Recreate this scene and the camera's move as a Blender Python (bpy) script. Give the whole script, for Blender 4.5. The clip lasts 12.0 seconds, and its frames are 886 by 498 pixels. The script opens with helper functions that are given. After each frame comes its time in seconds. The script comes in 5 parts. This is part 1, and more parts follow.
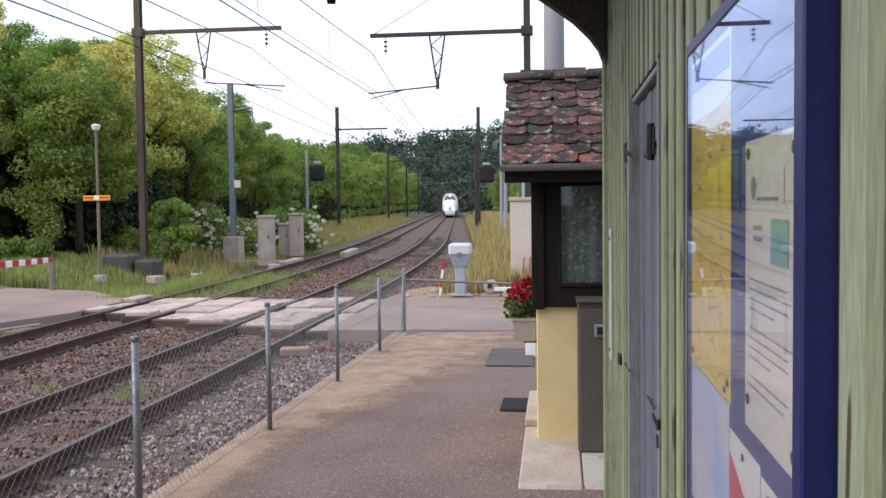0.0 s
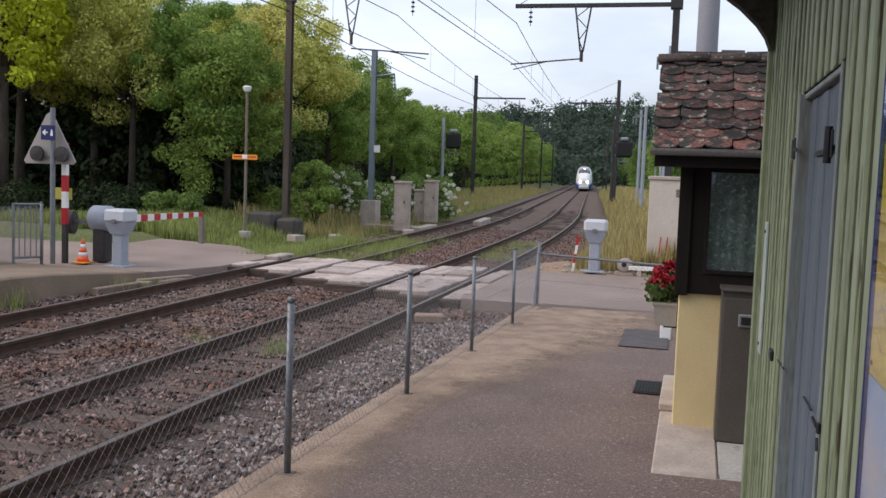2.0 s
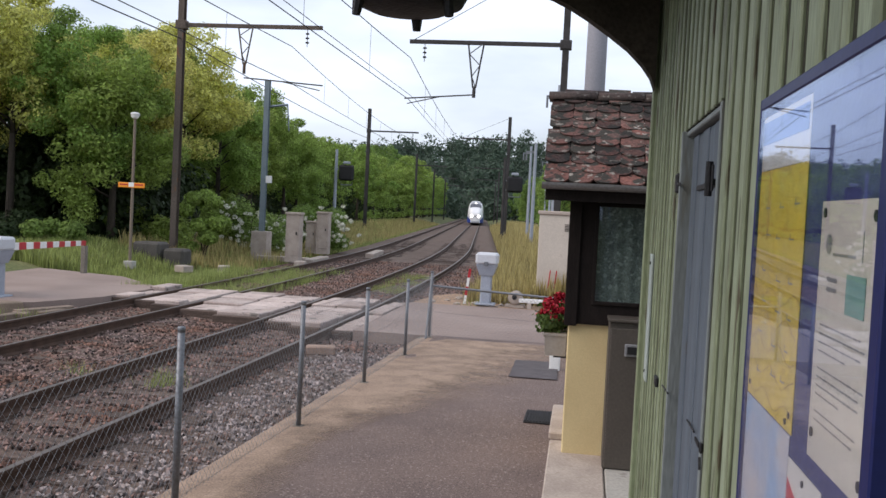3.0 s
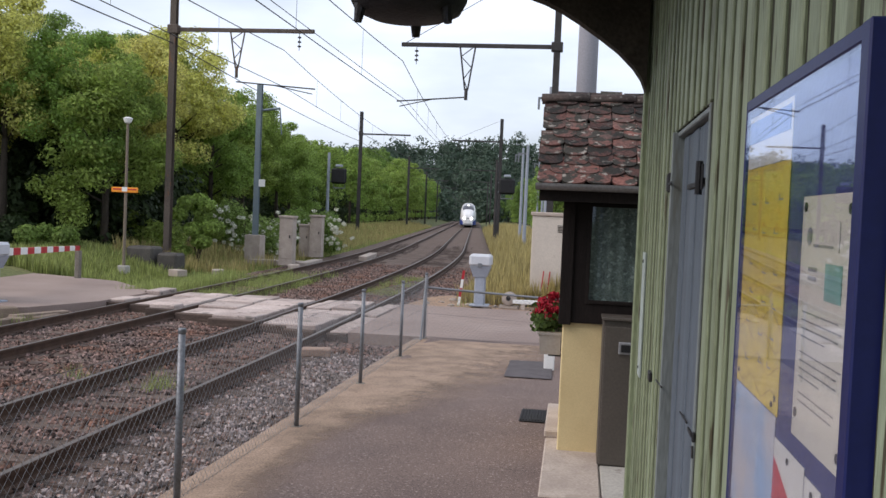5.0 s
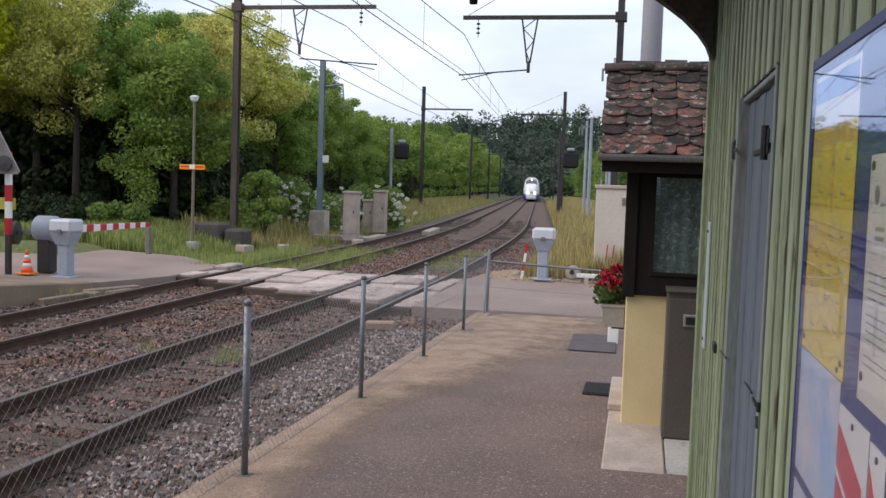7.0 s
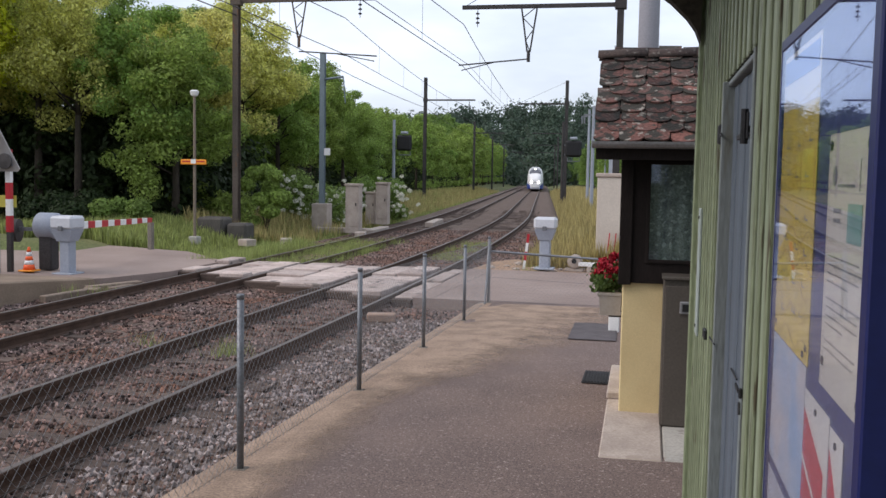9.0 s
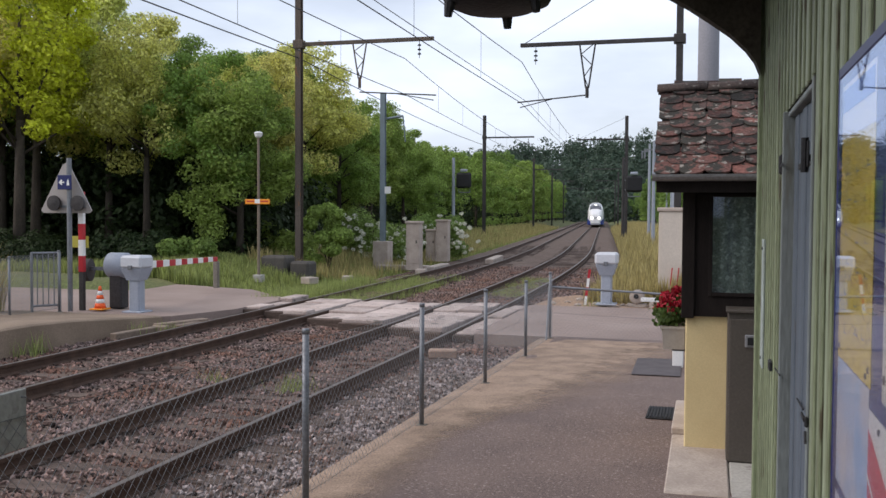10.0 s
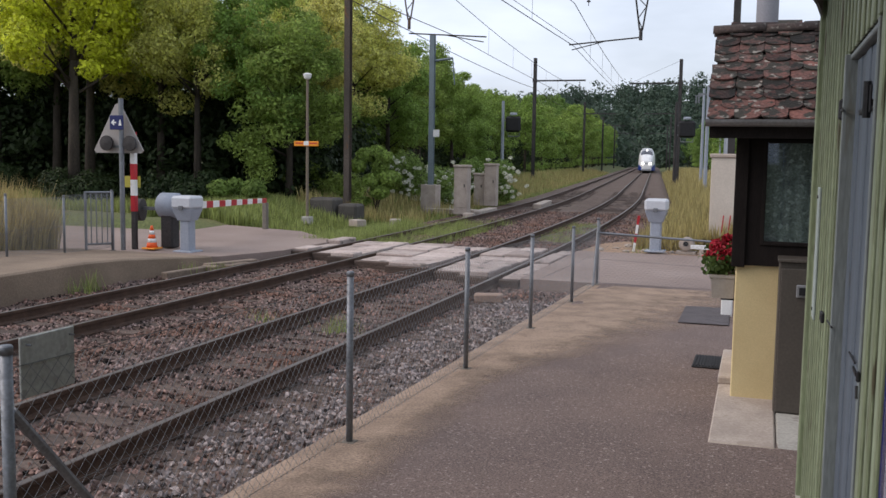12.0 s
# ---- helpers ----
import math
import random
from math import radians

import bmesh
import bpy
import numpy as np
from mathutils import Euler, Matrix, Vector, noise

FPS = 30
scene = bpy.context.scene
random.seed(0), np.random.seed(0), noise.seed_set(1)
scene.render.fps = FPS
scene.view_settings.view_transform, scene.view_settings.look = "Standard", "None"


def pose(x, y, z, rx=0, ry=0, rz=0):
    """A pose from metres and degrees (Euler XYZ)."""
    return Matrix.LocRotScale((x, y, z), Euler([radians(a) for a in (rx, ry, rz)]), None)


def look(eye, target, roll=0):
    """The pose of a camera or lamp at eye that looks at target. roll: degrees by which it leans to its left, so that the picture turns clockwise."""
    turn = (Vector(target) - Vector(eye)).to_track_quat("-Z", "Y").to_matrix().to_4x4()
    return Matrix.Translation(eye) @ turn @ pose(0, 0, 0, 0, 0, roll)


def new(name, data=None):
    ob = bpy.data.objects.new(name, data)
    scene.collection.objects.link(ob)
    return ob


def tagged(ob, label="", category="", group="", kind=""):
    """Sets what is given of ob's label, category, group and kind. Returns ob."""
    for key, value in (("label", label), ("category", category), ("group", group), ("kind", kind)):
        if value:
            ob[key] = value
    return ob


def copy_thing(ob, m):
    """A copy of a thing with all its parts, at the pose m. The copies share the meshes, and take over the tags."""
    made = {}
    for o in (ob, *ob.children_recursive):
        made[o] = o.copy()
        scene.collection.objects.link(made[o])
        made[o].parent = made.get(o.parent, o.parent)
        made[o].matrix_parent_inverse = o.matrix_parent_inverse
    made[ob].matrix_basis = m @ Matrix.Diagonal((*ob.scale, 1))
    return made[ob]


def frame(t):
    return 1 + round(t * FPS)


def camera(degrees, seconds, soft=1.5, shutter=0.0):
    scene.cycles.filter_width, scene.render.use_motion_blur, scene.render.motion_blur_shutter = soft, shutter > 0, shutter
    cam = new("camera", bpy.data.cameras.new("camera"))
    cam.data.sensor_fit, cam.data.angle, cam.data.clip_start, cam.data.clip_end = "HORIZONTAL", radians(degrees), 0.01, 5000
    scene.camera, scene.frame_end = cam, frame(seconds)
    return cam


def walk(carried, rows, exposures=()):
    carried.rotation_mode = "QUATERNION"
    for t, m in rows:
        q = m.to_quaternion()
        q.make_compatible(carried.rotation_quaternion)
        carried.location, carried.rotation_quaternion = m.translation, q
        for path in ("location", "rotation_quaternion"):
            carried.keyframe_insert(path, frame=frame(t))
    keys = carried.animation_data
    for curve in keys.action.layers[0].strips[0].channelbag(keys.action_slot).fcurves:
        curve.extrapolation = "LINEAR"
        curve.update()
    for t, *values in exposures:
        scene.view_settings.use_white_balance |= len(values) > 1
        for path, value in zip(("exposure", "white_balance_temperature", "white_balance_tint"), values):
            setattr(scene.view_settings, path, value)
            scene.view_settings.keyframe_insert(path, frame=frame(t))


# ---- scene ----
cam = camera(50.1, 12.0)

PATH = [
    (0, (0.456, -0.266, 2.245), (0.213, 1.717, 2.151), -0.7),
    (0.5, (0.443, -0.317, 2.254), (0.138, 1.658, 2.17), -0.9),
    (1, (0.43, -0.297, 2.254), (0.04, 1.661, 2.141), -0.3),
    (1.5, (0.366, -0.407, 2.288), (-0.083, 1.54, 2.214), -0.6),
    (2, (0.358, -0.396, 2.303), (-0.151, 1.532, 2.142), 2.0),
    (2.5, (0.34, -0.511, 2.289), (0.022, 1.462, 2.213), 2.4),
    (3, (0.347, -0.446, 2.284), (0.057, 1.532, 2.202), 2.9),
    (3.5, (0.339, -0.502, 2.281), (0.069, 1.478, 2.216), 3.2),
    (5.5, (0.34, -0.55, 2.267), (0.052, 1.427, 2.174), 2.0),
    (6, (0.35, -0.547, 2.259), (0.028, 1.421, 2.117), 2.1),
    (6.5, (0.359, -0.499, 2.266), (0.046, 1.472, 2.143), 1.5),
    (7, (0.353, -0.544, 2.255), (-0.051, 1.41, 2.121), 1.9),
    (9, (0.432, -0.502, 2.251), (0.018, 1.449, 2.098), 1.0),
    (9.5, (0.443, -0.517, 2.252), (-0.026, 1.426, 2.182), 0.1),
    (10, (0.44, -0.57, 2.235), (-0.099, 1.355, 2.159), 0.3),
    (10.5, (0.44, -0.519, 2.245), (-0.09, 1.402, 2.082), 0.1),
    (11, (0.448, -0.529, 2.23), (-0.099, 1.387, 2.058), 0.2),
    (11.5, (0.441, -0.517, 2.237), (-0.145, 1.386, 2.049), 1.2),
    (12, (0.441, -0.514, 2.234), (-0.191, 1.374, 2.039), 0.9),
]
walk(cam, [(t, look(e, g, r)) for t, e, g, r in PATH], exposures=[(t, e, 6500, 14.5) for t, e in ((0, 0.47), (0.5, 0.34), (1.5, 0.02), (3.5, 0.14), (5.5, 0.12), (9, 0.1), (12, -0.04))])

# ---- world and light ----
SUN_EL, SUN_AZ = 42, 246          # degrees; azimuth clockwise from +y
world = bpy.data.worlds.new("overcast_sky")
scene.world = world
world.use_nodes = True
wn, wl = world.node_tree.nodes, world.node_tree.links
wn.clear()
sky = wn.new("ShaderNodeTexSky")
sky.sky_type, sky.sun_disc = "NISHITA", False
sky.sun_elevation, sky.sun_rotation = radians(SUN_EL), radians(SUN_AZ)
sky.air_density, sky.dust_density, sky.ozone_density = 1.0, 2.5, 1.0
wtc = wn.new("ShaderNodeTexCoord")
wmap = wn.new("ShaderNodeMapping")
wmap.inputs["Scale"].default_value = (1.0, 1.0, 3.2)
wnoise = wn.new("ShaderNodeTexNoise")
wnoise.inputs["Scale"].default_value, wnoise.inputs["Detail"].default_value = 2.2, 6
wramp = wn.new("ShaderNodeMapRange")
wramp.inputs[1].default_value, wramp.inputs[2].default_value = 0.35, 0.65
wramp.inputs[3].default_value, wramp.inputs[4].default_value = 0.38, 0.95
wmix = wn.new("ShaderNodeMixRGB")
wmix.inputs[2].default_value = (10.2, 11.4, 12.9, 1)
wbg = wn.new("ShaderNodeBackground")
wbg.inputs[1].default_value = 0.1
wout = wn.new("ShaderNodeOutputWorld")
wl.new(wtc.outputs["Generated"], wmap.inputs[0])
wl.new(wmap.outputs[0], wnoise.inputs["Vector"])
wl.new(wnoise.outputs[0], wramp.inputs[0])
wl.new(wramp.outputs[0], wmix.inputs[0])
wl.new(sky.outputs[0], wmix.inputs[1])
wl.new(wmix.outputs[0], wbg.inputs[0])
wl.new(wbg.outputs[0], wout.inputs[0])
sun = new("sun", bpy.data.lights.new("sun", "SUN"))
sun.data.energy, sun.data.angle, sun.data.color = 1.75, radians(40), (1.0, 0.91, 0.83)
sd = Vector((math.sin(radians(SUN_AZ)) * math.cos(radians(SUN_EL)), math.cos(radians(SUN_AZ)) * math.cos(radians(SUN_EL)), math.sin(radians(SUN_EL))))
sun.matrix_world = look(sd * 50, (0, 0, 0))
RND = random.Random(7)

# ---- materials ----
MATS = {}


def mat(name, col, rough=0.7, metal=0.0, col2=None, scale=3.0, fine=60.0, var=0.25, bump=0.25, spots=None, spot_at=0.62, crust=None, crust_scale=0, rand=0.0, island=0.0, stretch=(1, 1, 1), spec=0.4):
    """A surface with a slow and a fine variation of its colour, and a fine relief."""
    if name in MATS:
        return MATS[name]
    m = bpy.data.materials.new(name)
    m.use_nodes = True
    n, l = m.node_tree.nodes, m.node_tree.links
    b = n["Principled BSDF"]
    b.inputs["Roughness"].default_value, b.inputs["Metallic"].default_value = rough, metal
    b.inputs["Specular IOR Level"].default_value = spec
    tc, mp = n.new("ShaderNodeTexCoord"), n.new("ShaderNodeMapping")
    mp.inputs["Scale"].default_value = stretch
    l.new(tc.outputs["Object"], mp.inputs[0])
    if rand:
        own, far = n.new("ShaderNodeObjectInfo"), n.new("ShaderNodeVectorMath")
        far.operation = "SCALE"
        far.inputs[0].default_value = (91, 57, 73)
        l.new(own.outputs["Random"], far.inputs["Scale"])
        l.new(far.outputs[0], mp.inputs["Location"])

    def noise_tex(s, d=4):
        t = n.new("ShaderNodeTexNoise")
        t.inputs["Scale"].default_value, t.inputs["Detail"].default_value = s, d
        l.new(mp.outputs[0], t.inputs["Vector"])
        return t
    big, small = noise_tex(scale), noise_tex(fine, 3)
    c2 = col2 or [v * (1 - var) for v in col]
    r1 = n.new("ShaderNodeMapRange")
    r1.inputs[1].default_value, r1.inputs[2].default_value = 0.35, 0.65
    l.new(big.outputs[0], r1.inputs[0])
    mix = n.new("ShaderNodeMixRGB")
    mix.inputs[1].default_value, mix.inputs[2].default_value = (*col, 1), (*c2, 1)
    l.new(r1.outputs[0], mix.inputs[0])
    out = mix
    hsv = n.new("ShaderNodeHueSaturation")
    val = n.new("ShaderNodeMapRange")
    val.inputs[1].default_value, val.inputs[2].default_value = 0.3, 0.7
    val.inputs[3].default_value, val.inputs[4].default_value = 1 - var, 1 + var
    l.new(small.outputs[0], val.inputs[0])
    l.new(out.outputs[0], hsv.inputs["Color"])
    l.new(val.outputs[0], hsv.inputs["Value"])
    out = hsv
    if spots:
        sp = noise_tex(scale * 2.7, 6)
        r2 = n.new("ShaderNodeMapRange")
        r2.inputs[1].default_value, r2.inputs[2].default_value = spot_at, spot_at + 0.05
        l.new(sp.outputs[0], r2.inputs[0])
        ms = n.new("ShaderNodeMixRGB")
        ms.inputs[2].default_value = (*spots, 1)
        l.new(r2.outputs[0], ms.inputs[0])
        l.new(out.outputs[0], ms.inputs[1])
        out = ms
    if crust:
        sp, r2, ms = noise_tex(crust_scale or scale * 4.3, 8), n.new("ShaderNodeMapRange"), n.new("ShaderNodeMixRGB")
        r2.inputs[1].default_value, r2.inputs[2].default_value = 0.60, 0.66
        ms.inputs[2].default_value = (*crust, 1)
        l.new(sp.outputs[0], r2.inputs[0])
        l.new(r2.outputs[0], ms.inputs[0])
        l.new(out.outputs[0], ms.inputs[1])
        out = ms
    for amount, node, socket in ((rand, "ShaderNodeObjectInfo", "Random"), (island, "ShaderNodeNewGeometry", "Random Per Island")):
        if amount:
            oi, h2, mr = n.new(node), n.new("ShaderNodeHueSaturation"), n.new("ShaderNodeMapRange")
            mr.inputs[3].default_value, mr.inputs[4].default_value = 1 - amount, 1 + amount
            l.new(oi.outputs[socket], mr.inputs[0])
            l.new(mr.outputs[0], h2.inputs["Value"])
            l.new(out.outputs[0], h2.inputs["Color"])
            out = h2
    l.new(out.outputs[0], b.inputs["Base Color"])
    if bump:
        bp = n.new("ShaderNodeBump")
        bp.inputs["Strength"].default_value, bp.inputs["Distance"].default_value = bump, 0.01
        l.new(small.outputs[0], bp.inputs["Height"])
        l.new(bp.outputs[0], b.inputs["Normal"])
    MATS[name] = m
    return m


def leaf_mat(name, col, light=0.35, vary=0.45):
    if name in MATS:
        return MATS[name]
    m = bpy.data.materials.new(name)
    m.use_nodes = True
    n, l = m.node_tree.nodes, m.node_tree.links
    b, out = n["Principled BSDF"], n["Material Output"]
    b.inputs["Roughness"].default_value, b.inputs["Specular IOR Level"].default_value = 0.6, 0.25
    geo, hs, mr, mh = n.new("ShaderNodeNewGeometry"), n.new("ShaderNodeHueSaturation"), n.new("ShaderNodeMapRange"), n.new("ShaderNodeMapRange")
    mr.inputs[3].default_value, mr.inputs[4].default_value = 1 - vary, 1 + vary
    mh.inputs[3].default_value, mh.inputs[4].default_value = 0.485, 0.515
    oi = n.new("ShaderNodeObjectInfo")
    hs.inputs["Color"].default_value = (*col, 1)
    l.new(geo.outputs["Random Per Island"], mr.inputs[0])
    l.new(oi.outputs["Random"], mh.inputs[0])
    l.new(mr.outputs[0], hs.inputs["Value"])
    l.new(mh.outputs[0], hs.inputs["Hue"])
    l.new(hs.outputs[0], b.inputs["Base Color"])
    tr, mx = n.new("ShaderNodeBsdfTranslucent"), n.new("ShaderNodeMixShader")
    l.new(hs.outputs[0], tr.inputs[0])
    mx.inputs[0].default_value = light
    l.new(b.outputs[0], mx.inputs[1])
    l.new(tr.outputs[0], mx.inputs[2])
    l.new(mx.outputs[0], out.inputs[0])
    MATS[name] = m
    return m


def glass_mat(name, tint=(1, 1, 1), rough=0.02):
    m = bpy.data.materials.new(name)
    m.use_nodes = True
    n, l = m.node_tree.nodes, m.node_tree.links
    n.remove(n["Principled BSDF"])
    lw, pw, fr, tr, gl, mx = n.new("ShaderNodeLayerWeight"), n.new("ShaderNodeMath"), n.new("ShaderNodeMapRange"), n.new("ShaderNodeBsdfTransparent"), n.new("ShaderNodeBsdfGlossy"), n.new("ShaderNodeMixShader")
    lw.inputs[0].default_value = 0.5
    pw.operation = "POWER"
    pw.inputs[1].default_value = 3.8
    fr.inputs[3].default_value, fr.inputs[4].default_value = 0.03, 0.72
    l.new(lw.outputs["Facing"], pw.inputs[0])
    l.new(pw.outputs[0], fr.inputs[0])
    tr.inputs[0].default_value = (*tint, 1)
    gl.inputs["Roughness"].default_value = rough
    gl.inputs["Color"].default_value = (0.70, 0.80, 1.0, 1)
    l.new(fr.outputs[0], mx.inputs[0])
    l.new(tr.outputs[0], mx.inputs[1])
    l.new(gl.outputs[0], mx.inputs[2])
    l.new(mx.outputs[0], n["Material Output"].inputs[0])
    return m


def glow_mat(name, col, strength):
    m = bpy.data.materials.new(name)
    m.use_nodes = True
    b = m.node_tree.nodes["Principled BSDF"]
    b.inputs["Base Color"].default_value = (*col, 1)
    b.inputs["Emission Color"].default_value = (*col, 1)
    b.inputs["Emission Strength"].default_value = strength
    return m


ASPHALT = mat("asphalt", (0.182, 0.131, 0.112), 0.9, col2=(0.145, 0.105, 0.092), scale=1.1, fine=78, var=0.5, bump=0.9, crust=(0.34, 0.275, 0.24), crust_scale=42)
ROAD = mat("road_asphalt", (0.245, 0.185, 0.16), 0.9, col2=(0.30, 0.235, 0.205), scale=0.5, fine=90, var=0.25, bump=0.4)
DIRT = mat("dirt", (0.22, 0.17, 0.12), 0.95, col2=(0.29, 0.25, 0.2), scale=2.0, fine=50, var=0.35, bump=0.6)
CONCRETE = mat("concrete", (0.42, 0.40, 0.36), 0.85, scale=2.5, fine=45, var=0.15, bump=0.3, spots=(0.27, 0.25, 0.22))
PALE = mat("pale_concrete", (0.455, 0.385, 0.33), 0.85, col2=(0.36, 0.30, 0.255), scale=3.0, fine=50, var=0.14, bump=0.25, spots=(0.36, 0.30, 0.25), spot_at=0.6)
BALLAST = mat("ballast_bed", (0.10, 0.064, 0.047), 0.95, col2=(0.13, 0.096, 0.078), scale=1.2, fine=30, var=0.5, bump=1.0)
STONE = mat("ballast_stone", (0.205, 0.152, 0.137), 0.9, scale=0.9, fine=25, var=0.3, bump=0.3, island=0.95, col2=(0.17, 0.092, 0.066))
FRESH = mat("fresh_ballast_stone", (0.29, 0.246, 0.238), 0.9, scale=0.9, fine=25, var=0.3, bump=0.3, island=0.7, col2=(0.24, 0.20, 0.18))
RAIL = mat("rusty_rail", (0.09, 0.052, 0.035), 0.9, metal=0.0, scale=6, fine=70, var=0.3)
RAILTOP = mat("worn_rail_top", (0.15, 0.125, 0.11), 0.5, metal=0.4, scale=4, fine=70, var=0.15, bump=0.05)
SLEEPER = mat("sleeper_wood", (0.12, 0.085, 0.068), 0.9, scale=3, fine=30, var=0.4, bump=0.6, rand=0.25, stretch=(1, 6, 6))
GRASS_GROUND = mat("grass_ground", (0.085, 0.11, 0.035), 0.95, col2=(0.14, 0.14, 0.055), scale=0.25, fine=12, var=0.4, bump=0.8)
GREEN = mat("green_painted_boards", (0.275, 0.325, 0.225), 0.6, col2=(0.215, 0.255, 0.17), scale=2.0, fine=30, var=0.2, bump=0.3, spots=(0.07, 0.06, 0.035), spot_at=0.625, rand=0.1, stretch=(4, 4, 0.5))
BATTEN = mat("green_painted_battens", (0.225, 0.265, 0.165), 0.55, col2=(0.165, 0.195, 0.115), scale=2.0, fine=30, var=0.2, bump=0.3, spots=(0.08, 0.07, 0.04), spot_at=0.61, rand=0.14, stretch=(4, 4, 0.5))
BLUEGREY = mat("blue_grey_boards", (0.115, 0.14, 0.172), 0.65, col2=(0.078, 0.10, 0.125), scale=2, fine=30, var=0.15, bump=0.3, spots=(0.08, 0.08, 0.08), spot_at=0.68, stretch=(4, 4, 0.5), rand=0.1)
DARKWOOD = mat("dark_stained_wood", (0.014, 0.010, 0.009), 0.8, spec=0.2, scale=4, fine=40, var=0.3, bump=0.3, stretch=(4, 4, 0.6))
EAVES = mat("weathered_dark_timber", (0.052, 0.043, 0.033), 0.8, col2=(0.03, 0.025, 0.02), spec=0.2, scale=4, fine=40, var=0.3, bump=0.3, stretch=(1, 4, 1))
YELLOW = mat("yellow_render", (0.68, 0.55, 0.30), 0.85, col2=(0.62, 0.49, 0.26), scale=2.5, fine=120, var=0.06, bump=0.2)
TILE = mat("mossy_clay_tile", (0.122, 0.05, 0.039), 0.9, col2=(0.06, 0.04, 0.034), crust=(0.20, 0.18, 0.155), scale=3.5, fine=40, var=0.4, bump=0.8, spots=(0.026, 0.023, 0.018), spot_at=0.475, rand=0.65)
RIDGE = mat("dark_ridge_tile", (0.062, 0.04, 0.034), 0.9, col2=(0.038, 0.03, 0.026), scale=4, fine=40, var=0.35, bump=0.6, crust=(0.14, 0.125, 0.11), rand=0.2)
ZINC = mat("zinc", (0.30, 0.30, 0.31), 0.5, metal=0.6, scale=4, fine=40, var=0.15, bump=0.1)
GALV = mat("galvanised_steel", (0.22, 0.232, 0.25), 0.5, metal=0.5, scale=6, fine=60, var=0.2, bump=0.1)
GREYPAINT = mat("grey_paint", (0.33, 0.36, 0.42), 0.5, scale=4, fine=50, var=0.1, bump=0.08, spots=(0.28, 0.27, 0.25), spot_at=0.68)
DARKGREY = mat("dark_grey_metal", (0.10, 0.086, 0.073), 0.5, metal=0.2, scale=3, fine=50, var=0.12, bump=0.08)
BLACK = mat("black_paint", (0.012, 0.012, 0.014), 0.6, scale=5, fine=50, var=0.3)
IRON = mat("black_cast_iron", (0.025, 0.025, 0.028), 0.6, metal=0.3, scale=8, fine=80, var=0.3)
RUST = mat("rusty_steel", (0.125, 0.10, 0.083), 0.8, metal=0.2, scale=2, fine=40, var=0.3, spots=(0.17, 0.09, 0.05), stretch=(1, 1, 0.4))
DARKSTEEL = mat("dark_steel", (0.06, 0.055, 0.055), 0.7, metal=0.3, scale=2, fine=40, var=0.3)
BLUESTEEL = mat("blue_grey_steel", (0.20, 0.25, 0.28), 0.6, metal=0.3, scale=2, fine=40, var=0.15)
WIRE = mat("wire", (0.05, 0.05, 0.055), 0.6, metal=0.4, scale=2, fine=20, var=0.1, bump=0)
NAVY = mat("navy_enamel", (0.008, 0.014, 0.10), 0.45, scale=4, fine=60, var=0.1, bump=0.03)
WHITE = mat("white_paint", (0.78, 0.78, 0.76), 0.5, scale=4, fine=50, var=0.06, bump=0.05, spots=(0.55, 0.53, 0.5), spot_at=0.68)
RED = mat("red_paint", (0.46, 0.02, 0.03), 0.5, scale=4, fine=50, var=0.12, bump=0.05)
ORANGE = mat("orange_enamel", (0.85, 0.30, 0.02), 0.5, scale=4, fine=50, var=0.08, bump=0.05)
TRUNK = mat("bark", (0.06, 0.047, 0.036), 0.95, scale=3, fine=25, var=0.4, bump=0.8, stretch=(2, 2, 0.5))
RUBBER = mat("black_rubber", (0.02, 0.02, 0.022), 0.8, scale=5, fine=60, var=0.3)
GREYMAT = mat("grey_doormat", (0.105, 0.092, 0.095), 0.95, scale=4, fine=120, var=0.25, bump=0.5)
PLASTER = mat("beige_cabinet_paint", (0.55, 0.49, 0.42), 0.75, scale=2, fine=40, var=0.08, bump=0.1, spots=(0.42, 0.36, 0.3), spot_at=0.68)
LEAF = leaf_mat("leaves", (0.265, 0.37, 0.088), 0.48)
LEAF_DARK = leaf_mat("dark_leaves", (0.19, 0.285, 0.075), 0.48)
LEAF_LIGHT = leaf_mat("yellow_green_leaves", (0.60, 0.60, 0.05), 0.5)
LEAF_OLIVE = leaf_mat("olive_leaves", (0.60, 0.61, 0.19), 0.5)
# the shade under the crowns is put into this leaf colour
LEAF_SHADE = leaf_mat("shaded_undergrowth_leaves", (0.026, 0.042, 0.013), 0.2)
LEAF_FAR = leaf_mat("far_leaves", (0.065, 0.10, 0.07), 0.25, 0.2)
BLADE = leaf_mat("grass_blades", (0.31, 0.345, 0.115), 0.42)
STRAW = leaf_mat("dry_grass_blades", (0.42, 0.36, 0.15), 0.4)



